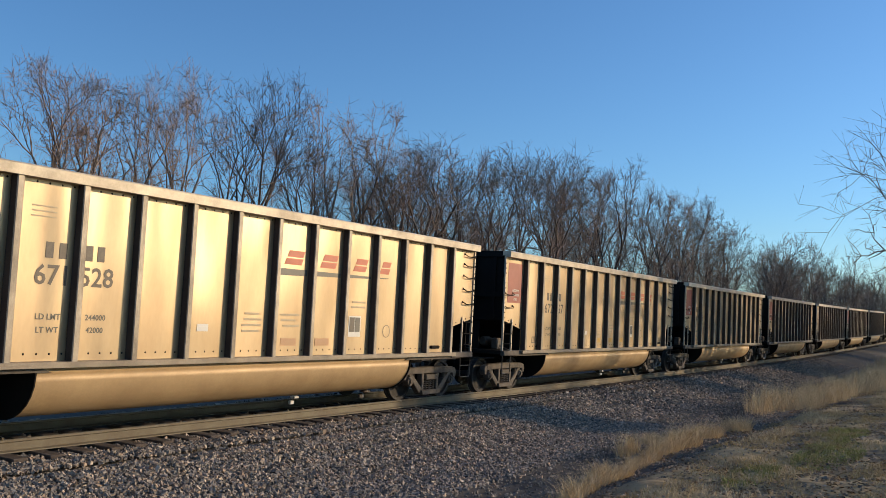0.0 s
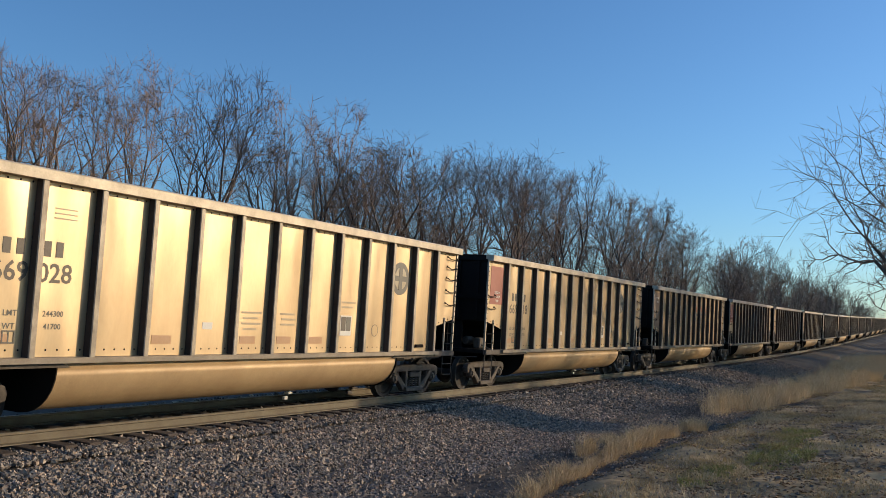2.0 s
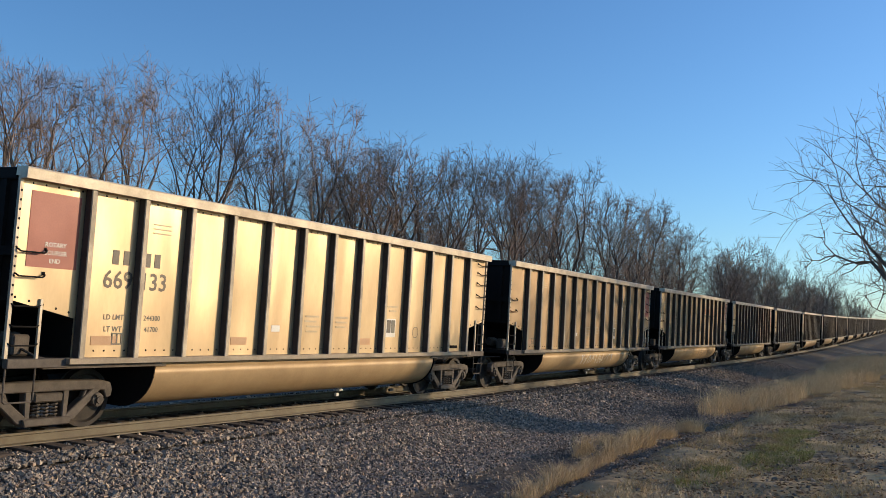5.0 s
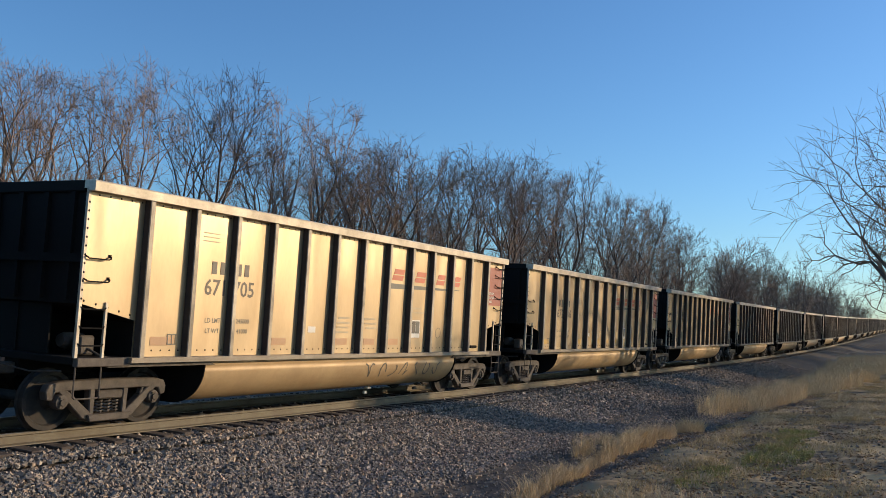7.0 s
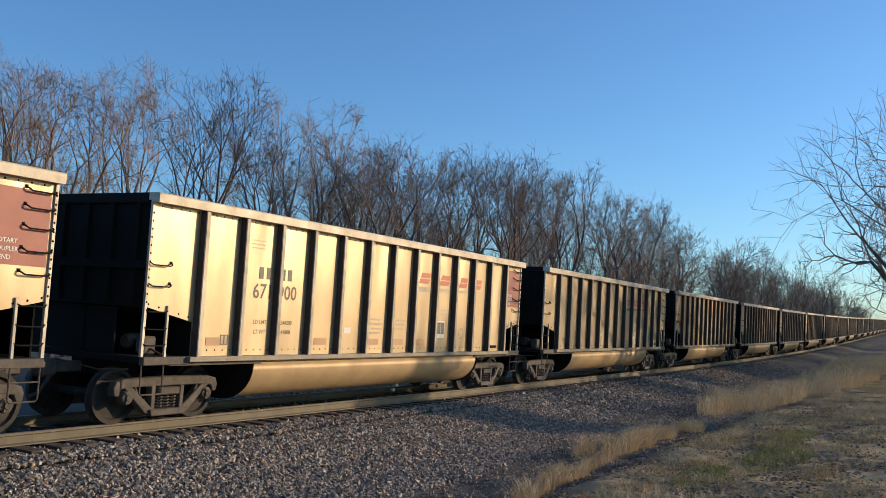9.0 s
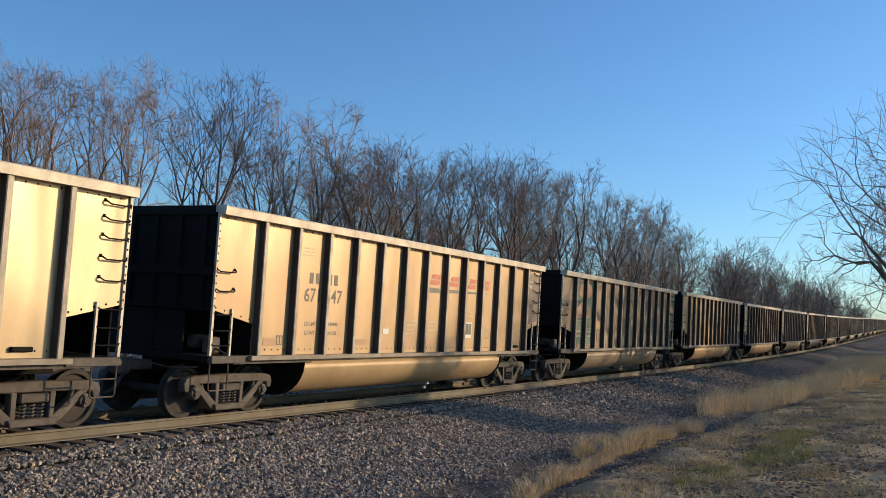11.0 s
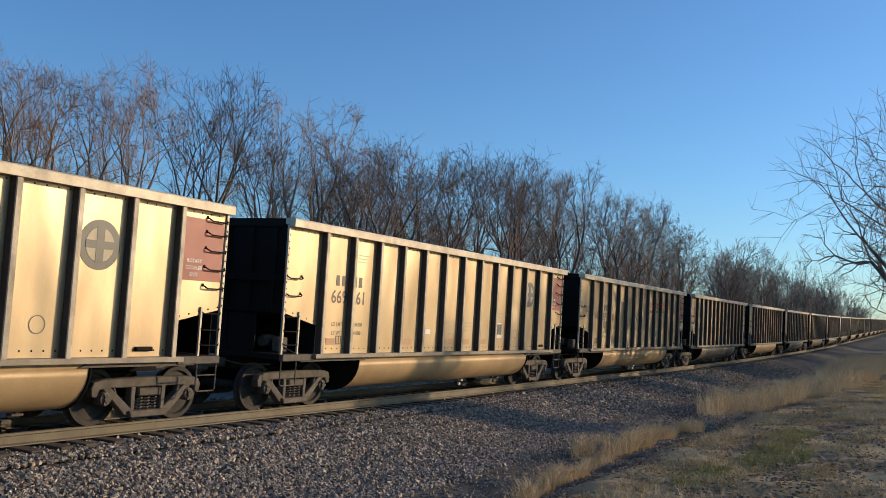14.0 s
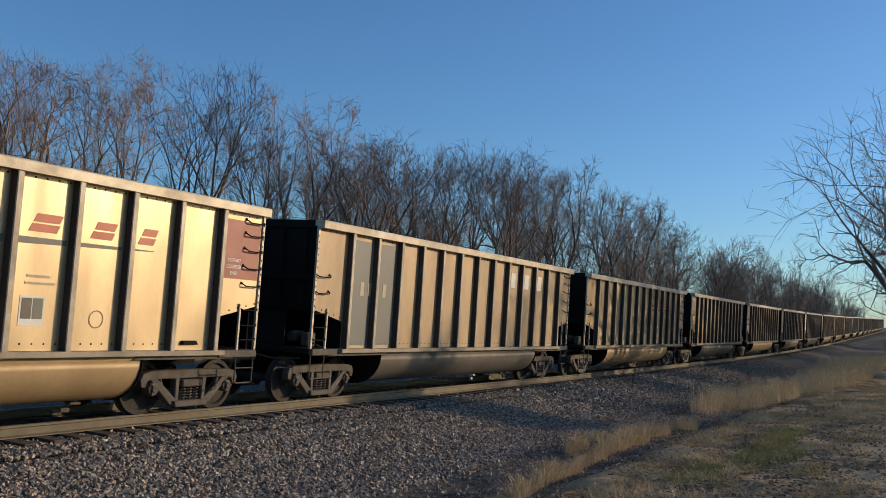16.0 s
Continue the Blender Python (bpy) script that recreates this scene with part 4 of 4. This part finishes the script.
def scrawl(car, x0, x1, z, mat, rnd, n=9, h=0.26):
    """Loose spray-paint strokes on the tub."""
    dx = (x1 - x0) / n
    for i in range(n):
        bm = bmesh.new()
        x = x0 + i * dx
        turns = rnd.choice((0.9, 1.3, 1.7, 2.2))
        pts = []
        for k in range(9):
            u = k / 8
            zz = z + h * (0.5 + 0.5 * math.cos(u * math.pi * turns + i * 1.3))
            pts.append((x + dx * (0.08 + 0.5 * u + 0.3 * abs(math.sin(u * 4.0 + i))), tub_y(zz) - 0.003, zz))
        half = 0.017
        last = None
        for k, p in enumerate(pts):
            q, r = pts[max(k - 1, 0)], pts[min(k + 1, 8)]
            d = Vector((r[0] - q[0], 0, r[2] - q[2])).normalized()
            o = Vector((d.z, 0, -d.x)) * half
            pair = [bm.verts.new((p[0] + s * o.x, tub_y(p[2] + s * o.z) - 0.005, p[2] + s * o.z)) for s in (-1, 1)]
            if last:
                bm.faces.new((last[0], last[1], pair[1], pair[0]))
            last = pair
        part("spray_stroke", bm, mat, car)

STOCK = {}


def car_of(skin):
    """A fresh copy of the bare car in one of the skins."""
    if skin not in STOCK:
        tub = {"panel": M["tub"], "panel_brown": M["tub_grey"], "panel_dark": M["tub_dark"], "panel_light": M["tub_grey"], "panel_gold": M["tub"]}[skin]
        STOCK[skin] = coal_car(M[skin], tub)
        return STOCK[skin]
    return copy_thing(STOCK[skin], Matrix.Identity(4))


SLACK = {0: 0.12, 1: -0.02, 2: -0.07, 3: 0.0, 4: 0.06, 5: -0.06, 6: -0.2, 7: -0.18, 8: -0.17, 9: -0.19, 10: -0.08, 11: 0.08, 12: 0.2, 13: 0.2, 14: 0.12, 15: 0.06, 16: -0.03}
SKINS = {4: "panel_gold", 6: "panel_gold", 11: "panel_gold", 12: "panel_brown", 16: "panel_dark", 17: "panel", 18: "panel_dark", 20: "panel_brown", 21: "panel_light"}
CARS = []


def build_train():
    skins = {c: SKINS.get(c, "panel") for c in range(0, 34)}
    bare = {}
    for c in range(0, 34):   # bare cars first, so that no paint is copied along
        bare[c] = car_of(skins[c])
    labels = {"panel": "dusty tan aluminium coal car with vertical side posts", "panel_dark": "sooty tan coal car with vertical side posts", "panel_gold": "golden dust-coated aluminium coal car with vertical side posts",
              "panel_brown": "brown weathered coal car with a green and orange emblem", "panel_light": "pale grey aluminium coal car far down the train"}
    numbers = {0: ("671528", 2, ("244000", "42000")), 1: ("672267", 2, ("245000", "41000")), 2: ("669028", 1, ("244300", "41700")), 3: ("669018", 1, ("244300", "41700")),
               4: ("670616", 2, ("243200", "42800")), 5: ("669133", 1, ("244300", "41700")), 7: ("671705", 2, ("245000", "41000")), 8: ("672306", 2, ("245000", "41000")),
               9: ("671900", 2, ("244200", "41800")), 11: ("671547", 2, ("244900", "41100")), 13: ("669451", 1, ("243800", "42100")), 14: ("669261", 1, ("244300", "41700")),
               15: ("671838", 2, ("245100", "40900"))}
    for c in range(0, 34):
        car, rnd = bare[c], random.Random(c + 5)
        tagged(car, labels[skins[c]], "coal car", "coal cars of the train")
        CARS.append((c, car))
        if c > 19:
            continue
        if c in numbers:
            n, p, w = numbers[c]
            marks_plain(car, n, p, w)
        if c in (0, 1, 4, 7, 8, 9, 10, 11, 15, 17):
            swoosh(car, faded=c in (9,), first=6 if c in (0, 4, 11) else 7)
        if c in (2, 3, 13, 14):
            emblem(car)
        if c in (1, 2, 3, 5):
            end_panel(car, True, M["red"])
        if c == 4:
            end_panel(car, True, M["brown_paint"], ("ROTARY", "END"))
        if c in (6, 7, 8, 9, 13, 14, 15):
            end_panel(car, False, M["red"])
        if c == 11:
            end_panel(car, False, M["brown_paint"], ("ROTARY", "END"))
        if c == 12:
            for i in (0, 1):
                x0, x1 = at_post(i) + 0.1, at_post(i + 1) - 0.1
                shape(car, "green_field", rect(x0, x1, 1.3, 3.53), M["green"], label="faded green painted field")
                for z in (1.86, 2.12):
                    shape(car, "green_rule", rect(x0, x1, z, z + 0.02), M["faint_text"], FACE - 0.005)
                for k in range(2):
                    shape(car, "small_print", rect(x0 + 0.3 - 0.15 * i, x1 - 0.12, 1.72 - 0.16 * k, 1.79 - 0.16 * k), M["faint_text"], FACE - 0.005)
            p0, p1 = at_post(0), at_post(1)
            bow = [(0.42 * math.sin(k * math.pi / 10), 0.42 * -math.cos(k * math.pi / 10)) for k in range(11)]
            shape(car, "orange_shape", [(p0 + 0.5, 3.05), (p1 - 0.1, 2.9), (p1 - 0.1, 3.42), (p0 + 0.62, 3.42)], M["orange"], FACE - 0.005)
            shape(car, "orange_shape", [(p0 + 0.1, 2.22), (p1 - 0.1, 2.22), (p1 - 0.1, 2.78), (p0 + 0.62, 2.78), (p0 + 0.55, 2.62), (p0 + 0.2, 2.6)], M["orange"], FACE - 0.005)
            shape(car, "orange_shape", [(p1 + 0.1, 2.98), (p1 + 0.1, 3.44), (p1 + 0.5, 3.44)] + [(p1 + 0.5 + 0.72 * a, 3.2 - 0.56 * b) for a, b in bow[1:-1]] + [(p1 + 0.45, 2.95)], M["orange"], FACE - 0.005)
            shape(car, "orange_shape", [(p1 + 0.1, 2.22), (p1 + 0.1, 2.62), (p1 + 0.5, 2.66)] + [(p1 + 0.45 + 0.7 * a, 2.44 - 0.52 * b) for a, b in bow[1:-1]] + [(p1 + 0.45, 2.22)], M["orange"], FACE - 0.005)
            x = at_post(2)
            shape(car, "yellow_patch", rect(x + 0.14, x + 0.84, 1.86, 2.14), M["yellow"], FACE - 0.001)
            for i in (2, 4, 6, 8):
                x = at_post(i) + 0.5
                shape(car, "rust_streak", rect(x, x + 0.09, 1.27, 1.66 + 0.1 * (i == 2)), M["orange"], FACE - 0.002)
            x = at_post(9) + 0.22
            for o in (rect(x, x + 0.5, 1.42, 1.45), rect(x, x + 0.5, 1.72, 1.75), rect(x, x + 0.025, 1.45, 1.72), rect(x + 0.475, x + 0.5, 1.45, 1.72), rect(x + 0.06, x + 0.22, 1.5, 1.68), rect(x + 0.27, x + 0.43, 1.5, 1.68)):
                shape(car, "box_mark", o, M["white"], FACE - 0.004)
            shape(car, "green_field", [(HL - 1.03, 1.78), (HL - 0.09, 1.98), (HL - 0.09, 3.5), (HL - 1.03, 3.5)], M["green"])
            shape(car, "orange_shape", rect(HL - 1.03, HL - 0.09, 2.7, 3.02), M["orange"], FACE - 0.005)
        if c == 16:
            for i in (0, 1):
                shape(car, "grey_field", rect(at_post(i) + 0.1, at_post(i + 1) - 0.1, 1.22, 3.5), M["grey_panel"], label="grey repainted panel")
            for k, i in enumerate((8, 9, 10)):
                x = at_post(i) + 0.3
                shape(car, "white_block", rect(x + 0.04, x + 0.36, 2.9, 3.34, 0.03), M["white"])
            for k in range(4):
                shape(car, "owner_mark", rect(at_post(1) - 0.5 + 0.3 * k, at_post(1) - 0.36 + 0.3 * k, 2.3, 2.6), M["faint_text"], FACE - 0.005)
        if c not in (12, 16):
            small_marks(car, rnd, M["yellow"] if c in (1, 8) else None)
        if c == 6:
            scrawl(car, -0.9, 2.6, 0.6, M["white"], rnd, 10, 0.32)
        if c == 7:
            scrawl(car, 0.4, 3.9, 0.6, M["grey_paint"], rnd, 7, 0.32)


build_train()

# ---- bare trees ----


def grow(seed, height=10, spread=0.55, up=0.6, counts=(7, 5, 4, 4, 4), trunk_r=0.17, fork=0.25, lean=(0.0, 0.0), thin=0.0062, wiggle=0.55, fine=1.2):
    """Two meshes of a leafless tree: trunk with limbs, and the fine crown."""
    rnd = random.Random(seed)
    levels = len(counts)
    V, F, CV, CF = [], [], [], []

    def tube(V, F, pts, radii, sides):
        base = len(V)
        for i, (p, r) in enumerate(zip(pts, radii)):
            d = (pts[min(i + 1, len(pts) - 1)] - pts[max(i - 1, 0)]).normalized()
            a = d.cross(Vector((0.3, 1, 0.1))).normalized()
            b = d.cross(a)
            for k in range(sides):
                t = k * math.tau / sides
                V.append(p + (a * math.cos(t) + b * math.sin(t)) * r)
        for i in range(len(pts) - 1):
            for k in range(sides):
                j = (k + 1) % sides
                F.append((base + i * sides + k, base + i * sides + j, base + (i + 1) * sides + j, base + (i + 1) * sides + k))

    def branch(p, d, length, r, level):
        n = (7, 5, 4, 3, 2, 2)[min(level, 5)] if level < levels else 1
        pts, radii = [p], [r]
        for i in range(n):
            w = (0.09 + 0.05 * level) * wiggle
            d = (d + Vector((rnd.gauss(0, w), rnd.gauss(0, w), rnd.gauss(0, w))) + Vector((0, 0, 0.07 * up))).normalized()
            p = p + d * (length / n)
            pts.append(p)
            radii.append(max(thin * 0.7, r * (1 - (0.72 if level == 0 else 0.6) * (i + 1) / n)))
        fine = level >= 3
        tube(CV if fine else V, CF if fine else F, pts, radii, 7 if level == 0 else (5 if level == 1 else (4 if level == 2 else 3)))
        if level >= levels:
            return
        count = counts[level]
        phase = rnd.uniform(0, math.tau)
        for k in range(count):
            f = (fork + (1 - fork) * (k + 0.2 + 0.8 * rnd.random()) / count) if level == 0 else (0.25 + 0.75 * (k + rnd.random()) / count)
            f = min(f, 0.995)
            i = min(int(f * n), n - 1)
            q = pts[i].lerp(pts[i + 1], f * n - i)
            dd = (pts[i + 1] - pts[i]).normalized()
            ang = phase + k * 2.4 + rnd.uniform(-0.5, 0.5)
            side = dd.cross(Vector((math.cos(ang), math.sin(ang), 0.15))).normalized()
            a = rnd.uniform(0.65, 1.15) * spread * (1 + 0.1 * level)
            nd = (dd * math.cos(a) + side * math.sin(a) + Vector((0, 0, 0.12 * up))).normalized()
            rr = max(thin, (radii[i] + (radii[i + 1] - radii[i]) * (f * n - i)) * (rnd.uniform(0.62, 0.9) if level < 2 else rnd.uniform(0.5, 0.75)))
            ll = length * (rnd.uniform(0.5, 0.75) * (1.1 - 0.35 * f) * (fine if level > 2 else 1.0) if level else rnd.uniform(0.42, 0.6) * (1.2 - 0.55 * f))
            branch(q, nd, ll, rr, level + 1)

    branch(Vector((0, 0, -0.3)), Vector((lean[0], lean[1], 1)).normalized(), height * 0.86, trunk_r, 0)
    top = max(v.z for v in CV)
    out = []
    for nm, v, f in (("trunk", V, F), ("crown", CV, CF)):
        me = bpy.data.meshes.new(nm)
        me.from_pydata([tuple(x * (height / top)) for x in v], [], f)
        me.materials.append(M["bark"] if nm == "trunk" else M["twig"])
        out.append(me)
    return out


def fork_tree(seed, stems, height=10.0, levels=5, angle=27, trunk=0.26, thin=0.006, droop=0.0, twigs=4, r0=0.15, curl=0.5, shrink=0.76):
    """Two meshes of a leafless tree whose trunk parts low into rising limbs that fork again and again.
    stems: (height of the fork on the trunk, lean in x, lean in y, length), as shares of the height."""
    rnd = random.Random(seed)
    V, F, CV, CF = [], [], [], []

    def tube(p, d, length, r, r_end, n, sides, fine, rise_by, w=0.08):
        v, f = (CV, CF) if fine else (V, F)
        base, pts = len(v), [p]
        for i in range(n + 1):
            a = d.cross(Vector((0.3, 1, 0.1))).normalized()
            b = d.cross(a)
            rr = r + (r_end - r) * i / n
            for k in range(sides):
                t = k * math.tau / sides
                v.append(p + (a * math.cos(t) + b * math.sin(t)) * rr)
            if i < n:
                d = (d + Vector((rnd.gauss(0, w), rnd.gauss(0, w), rnd.gauss(0, w) + rise_by))).normalized()
                p = p + d * (length / n)
                pts.append(p)
        for i in range(n):
            for k in range(sides):
                j = (k + 1) % sides
                f.append((base + i * sides + k, base + i * sides + j, base + (i + 1) * sides + j, base + (i + 1) * sides + k))
        return pts, d

    def turned(d, deg, spin):
        side = d.cross(Vector((math.cos(spin), math.sin(spin), 0.2))).normalized()
        t = radians(deg)
        return (d * math.cos(t) + side * math.sin(t)).normalized()

    def limb(p, d, length, r, level):
        fine = level >= 3
        last = level >= levels
        r_end = max(thin * 0.75, r * 0.62)
        n = (4, 5, 4, 3, 3, 2)[min(level, 5)]
        pts, d2 = tube(p, d, length, r, r_end, n, (7, 6, 5, 3, 3, 3)[min(level, 5)], fine, 0.05 - droop, curl * (0.1 + 0.05 * level))
        if last:
            for k in range(twigs):
                q = pts[rnd.randrange(1, len(pts))]
                tube(q, turned(d2, rnd.uniform(25, 75), rnd.uniform(0, math.tau)), length * rnd.uniform(0.35, 0.8), thin * 0.85, thin * 0.5, 1, 3, True, 0.04, 0.3)
            return
        spin = rnd.uniform(0, math.tau)
        kids = 2 if rnd.random() < 0.6 else 3
        for k in range(kids):
            nd = turned(d2, angle * rnd.uniform(0.5, 1.2), spin + k * math.tau / kids + rnd.uniform(-0.5, 0.5))
            limb(pts[-1], nd, length * rnd.uniform(shrink - 0.1, shrink + 0.1), max(thin, r_end * rnd.uniform(0.7, 0.95)), level + 1)
        for k in range(2 if level else 0):   # side shoots
            q = pts[rnd.randrange(1, len(pts))]
            nd = turned(d, angle * rnd.uniform(1.1, 2.0), rnd.uniform(0, math.tau))
            limb(q, nd, length * rnd.uniform(0.4, 0.65), max(thin, r * 0.42), level + 2 if level + 2 <= levels else levels)

    base = [Vector((0, 0, -0.3)), Vector((rnd.uniform(-0.1, 0.1), rnd.uniform(-0.1, 0.1), height * trunk))]
    tube(base[0], (base[1] - base[0]).normalized(), (base[1] - base[0]).length, r0 * 1.25, r0, 4, 8, False, 0.0)
    for up, lx, ly, share in stems:
        p = base[0].lerp(base[1], min(1.0, up))
        limb(p, Vector((lx, ly, 1)).normalized(), height * share, r0 * rnd.uniform(0.6, 0.85), 1)
    out = []
    top = sorted(v.z for v in CV)[int(len(CV) * 0.985)]
    for nm, v, f in (("trunk", V, F), ("crown", CV, CF)):
        me = bpy.data.meshes.new(nm)
        me.from_pydata([tuple(x * (height / top)) for x in v], [], f)
        me.materials.append(M["bark"] if nm == "trunk" else M["twig"])
        out.append(me)
    return out


def tree_from(meshes, m, label, group=""):
    t = new("bare_tree")
    for me in meshes:
        new(me.name.split(".")[0], me).parent = t
    t.matrix_basis = m
    return tagged(t, label, "tree", group)


VASE = [fork_tree(31 + i, [(1.0, 0.28 * math.cos(i + k * 2.1), 0.28 * math.sin(i + k * 2.1), (0.25, 0.22, 0.27)[k % 3]) for k in range((3, 4, 3)[i % 3])],
                  angle=(24, 28, 31)[i % 3], trunk=(0.24, 0.3, 0.2)[i % 3], r0=(0.13, 0.15, 0.12)[i % 3], twigs=6, curl=0.5, shrink=0.7, thin=0.0076) for i in range(6)]
NEAR = [fork_tree(61 + i, [(1.0, 0.2 * math.cos(i + k * 2.1), 0.2 * math.sin(i + k * 2.1), 0.27) for k in range(3)], angle=27, trunk=0.16, r0=0.12, levels=4, twigs=6, curl=0.5, shrink=0.74, thin=0.0075) for i in range(4)]
FAR = [grow(71 + i, spread=0.6, up=0.45, counts=(7, 5, 5, 4), trunk_r=0.2, fork=0.2, thin=0.012) for i in range(4)]
CLUMP = [grow(97, spread=0.8, up=0.4, counts=(9, 6, 5, 4), trunk_r=0.12, fork=0.3, thin=0.04)]
DISTANT = [grow(81 + i, spread=0.62, up=0.5, counts=(7, 6, 5), trunk_r=0.16, fork=0.15, thin=0.022) for i in range(3)]
SHRUB = [grow(91 + i, spread=0.8, up=0.5, counts=(8, 5, 4, 3), trunk_r=0.1, fork=0.05, thin=0.012) for i in range(2)]


def plant(x, y, h, rnd, kinds, label, group, wide=(0.8, 1.05), tilt=3):
    k = rnd.randrange(len(kinds))
    s = h / 10.0
    w = s * rnd.uniform(*wide)
    m = Matrix.Translation((x, y, ground_z(x, y))) @ pose(0, 0, 0, rnd.uniform(-tilt, tilt), rnd.uniform(-tilt, tilt), rnd.uniform(0, 360)) @ Matrix.Diagonal((w, w, s, 1))
    return tree_from(kinds[k], m, label, group)


def build_woods():
    rnd = random.Random(3)
    lab, grp = "tall leafless deciduous tree in the wood behind the track", "bare trees behind the track"
    near = [(12.5, 18, 11.0, 1.0), (16.5, 21, 11.4, 1.0), (21.2, 18, 11.6, 0.9), (24.4, 19.5, 12.2, 0.85), (28.0, 19, 13.0, 0.72), (32.4, 19, 13.9, 0.9), (37.0, 19.5, 12.4, 0.95),
            (40.8, 19.5, 14.8, 0.85), (42.5, 17, 12.2, 1.05), (46.0, 18, 13.6, 1.2), (50.0, 18, 13.0, 1.1)]
    for x, y, h, w in near:
        plant(x, y, h, rnd, VASE, lab, grp, (w * 0.97, w * 1.03))
    front = [(54.5, 18.5, 13.9), (60.5, 19, 15.2), (64.5, 17.5, 15.0), (68.5, 19, 16.8), (75.0, 18, 15.6), (81.5, 19, 17.4), (88.0, 18, 15.4), (97, 19, 17.0), (108, 19, 17.2), (118, 18, 16.0), (131, 20, 16.8),
             (148, 18, 16.9), (165, 20, 17.8), (188, 18, 18.2), (215, 20, 19.2), (250, 19, 20.2), (300, 20, 20.0)]
    for x, y, h in front:
        plant(x, y, h, rnd, VASE if x < 120 else FAR, lab, grp, (0.85, 1.05))
    # lower trees that fill the wood
    x = 10.0
    while x < 95:
        thick = x > 38
        plant(x, rnd.uniform(21, 27), rnd.uniform(11.0, 13.0) if thick else rnd.uniform(7.0, 9.0), rnd, NEAR, "slender leafless tree in the wood behind the track", grp, (0.7, 1.0))
        if 38 < x < 62:
            plant(x + 1.5, rnd.uniform(15, 20), rnd.uniform(8.5, 11), rnd, NEAR, "slender leafless tree in the wood behind the track", grp, (0.7, 1.0))
        if rnd.random() < 0.6:
            plant(x + 2, rnd.uniform(14, 18), rnd.uniform(4.0, 6.0), rnd, SHRUB, "low bare thicket at the wood's edge", "bare thickets", (1.0, 1.5))
        x += 4.6
    x = 90.0
    while x < 420:
        kind = FAR if x < 150 else DISTANT
        plant(x, rnd.uniform(13, 18), rnd.uniform(9, 14), rnd, kind, "slender leafless tree in the wood behind the track", grp, (0.9, 1.2))
        plant(x + 3, rnd.uniform(20, 34), rnd.uniform(14, 19), rnd, kind, lab, grp, (0.8, 1.1))
        x += 7.0 if x < 200 else 9.0


build_woods()

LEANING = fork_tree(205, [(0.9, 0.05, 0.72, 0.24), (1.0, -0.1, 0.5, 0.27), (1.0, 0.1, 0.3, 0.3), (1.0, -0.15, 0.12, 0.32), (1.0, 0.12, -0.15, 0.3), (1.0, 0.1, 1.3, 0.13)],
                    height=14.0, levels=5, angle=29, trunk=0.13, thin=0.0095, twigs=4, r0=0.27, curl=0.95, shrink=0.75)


def build_verge_trees():
    rnd = random.Random(9)
    lab, grp = "dark leafless tree leaning over the verge by the track", "bare trees on the verge"
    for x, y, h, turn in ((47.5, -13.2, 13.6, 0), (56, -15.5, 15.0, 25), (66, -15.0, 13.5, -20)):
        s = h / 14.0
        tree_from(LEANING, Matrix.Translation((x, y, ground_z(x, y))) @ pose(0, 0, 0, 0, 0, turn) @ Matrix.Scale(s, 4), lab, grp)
    lab2 = "leafless tree on the sunny side of the railway"
    for i in range(8):   # open stand of trees towards the sun
        x = 48 + i * 7.6 + rnd.uniform(-2.5, 2.5)
        plant(x, -rnd.uniform(18, 26), rnd.uniform(11, 14), rnd, VASE, lab2, "bare trees on the sunny side", (0.8, 1.05))
    for k in range(4):   # one thick clump
        plant(35.4 + rnd.uniform(-0.7, 0.7), -17.5 + rnd.uniform(-0.7, 0.7), rnd.uniform(6.9, 7.7), rnd, CLUMP, "low bushy bare tree towards the sun", "bare trees on the sunny side", (0.42, 0.5))
    for i in range(68):   # closed wood farther on, nearer to the track
        x = 78 + i * 3.8 + rnd.uniform(-2, 2)
        plant(x, -rnd.uniform(12 if x > 95 else 18, 34), rnd.uniform(10, 15), rnd, FAR if x < 160 else DISTANT, lab2, "bare trees on the sunny side", (1.0, 1.3))
    for i in range(16):
        x = 95 + i * 16
        plant(x, -9.5 - rnd.uniform(0, 4), rnd.uniform(5, 9), rnd, SHRUB, "bare brown thicket beside the far track", "bare thickets", (1.0, 1.4))


build_verge_trees()


def motions():
    for c, car in CARS:
        rows = []
        for k in range(0, 9):
            t = k * 2.0
            s = START + SLACK.get(c, 0.0) + PITCH * c - SPEED * t + HL
            rows.append((t, track_pose(s)))
        walk(car, rows)
    # wheels turn with the train: one turn to every wheel's round of rail
    turn = math.degrees(SPEED / 0.457) / FPS
    actions = {}
    for c, car in CARS:
        for bog in car.children:
            if not bog.name.startswith("bogie"):
                continue
            for w in bog.children:
                if not w.name.startswith("wheelset"):
                    continue
                side = w.location.x > 0
                if side not in actions:
                    x = w.location.x
                    walk(w, [(f / FPS, pose(x, 0, 0.457, 0, -turn * f, 0)) for f in range(0, 481)])
                    actions[side] = w.animation_data
                else:
                    w.rotation_mode = "QUATERNION"
                    a = w.animation_data_create()
                    a.action = actions[side].action
                    a.action_slot = actions[side].action_slot


motions()
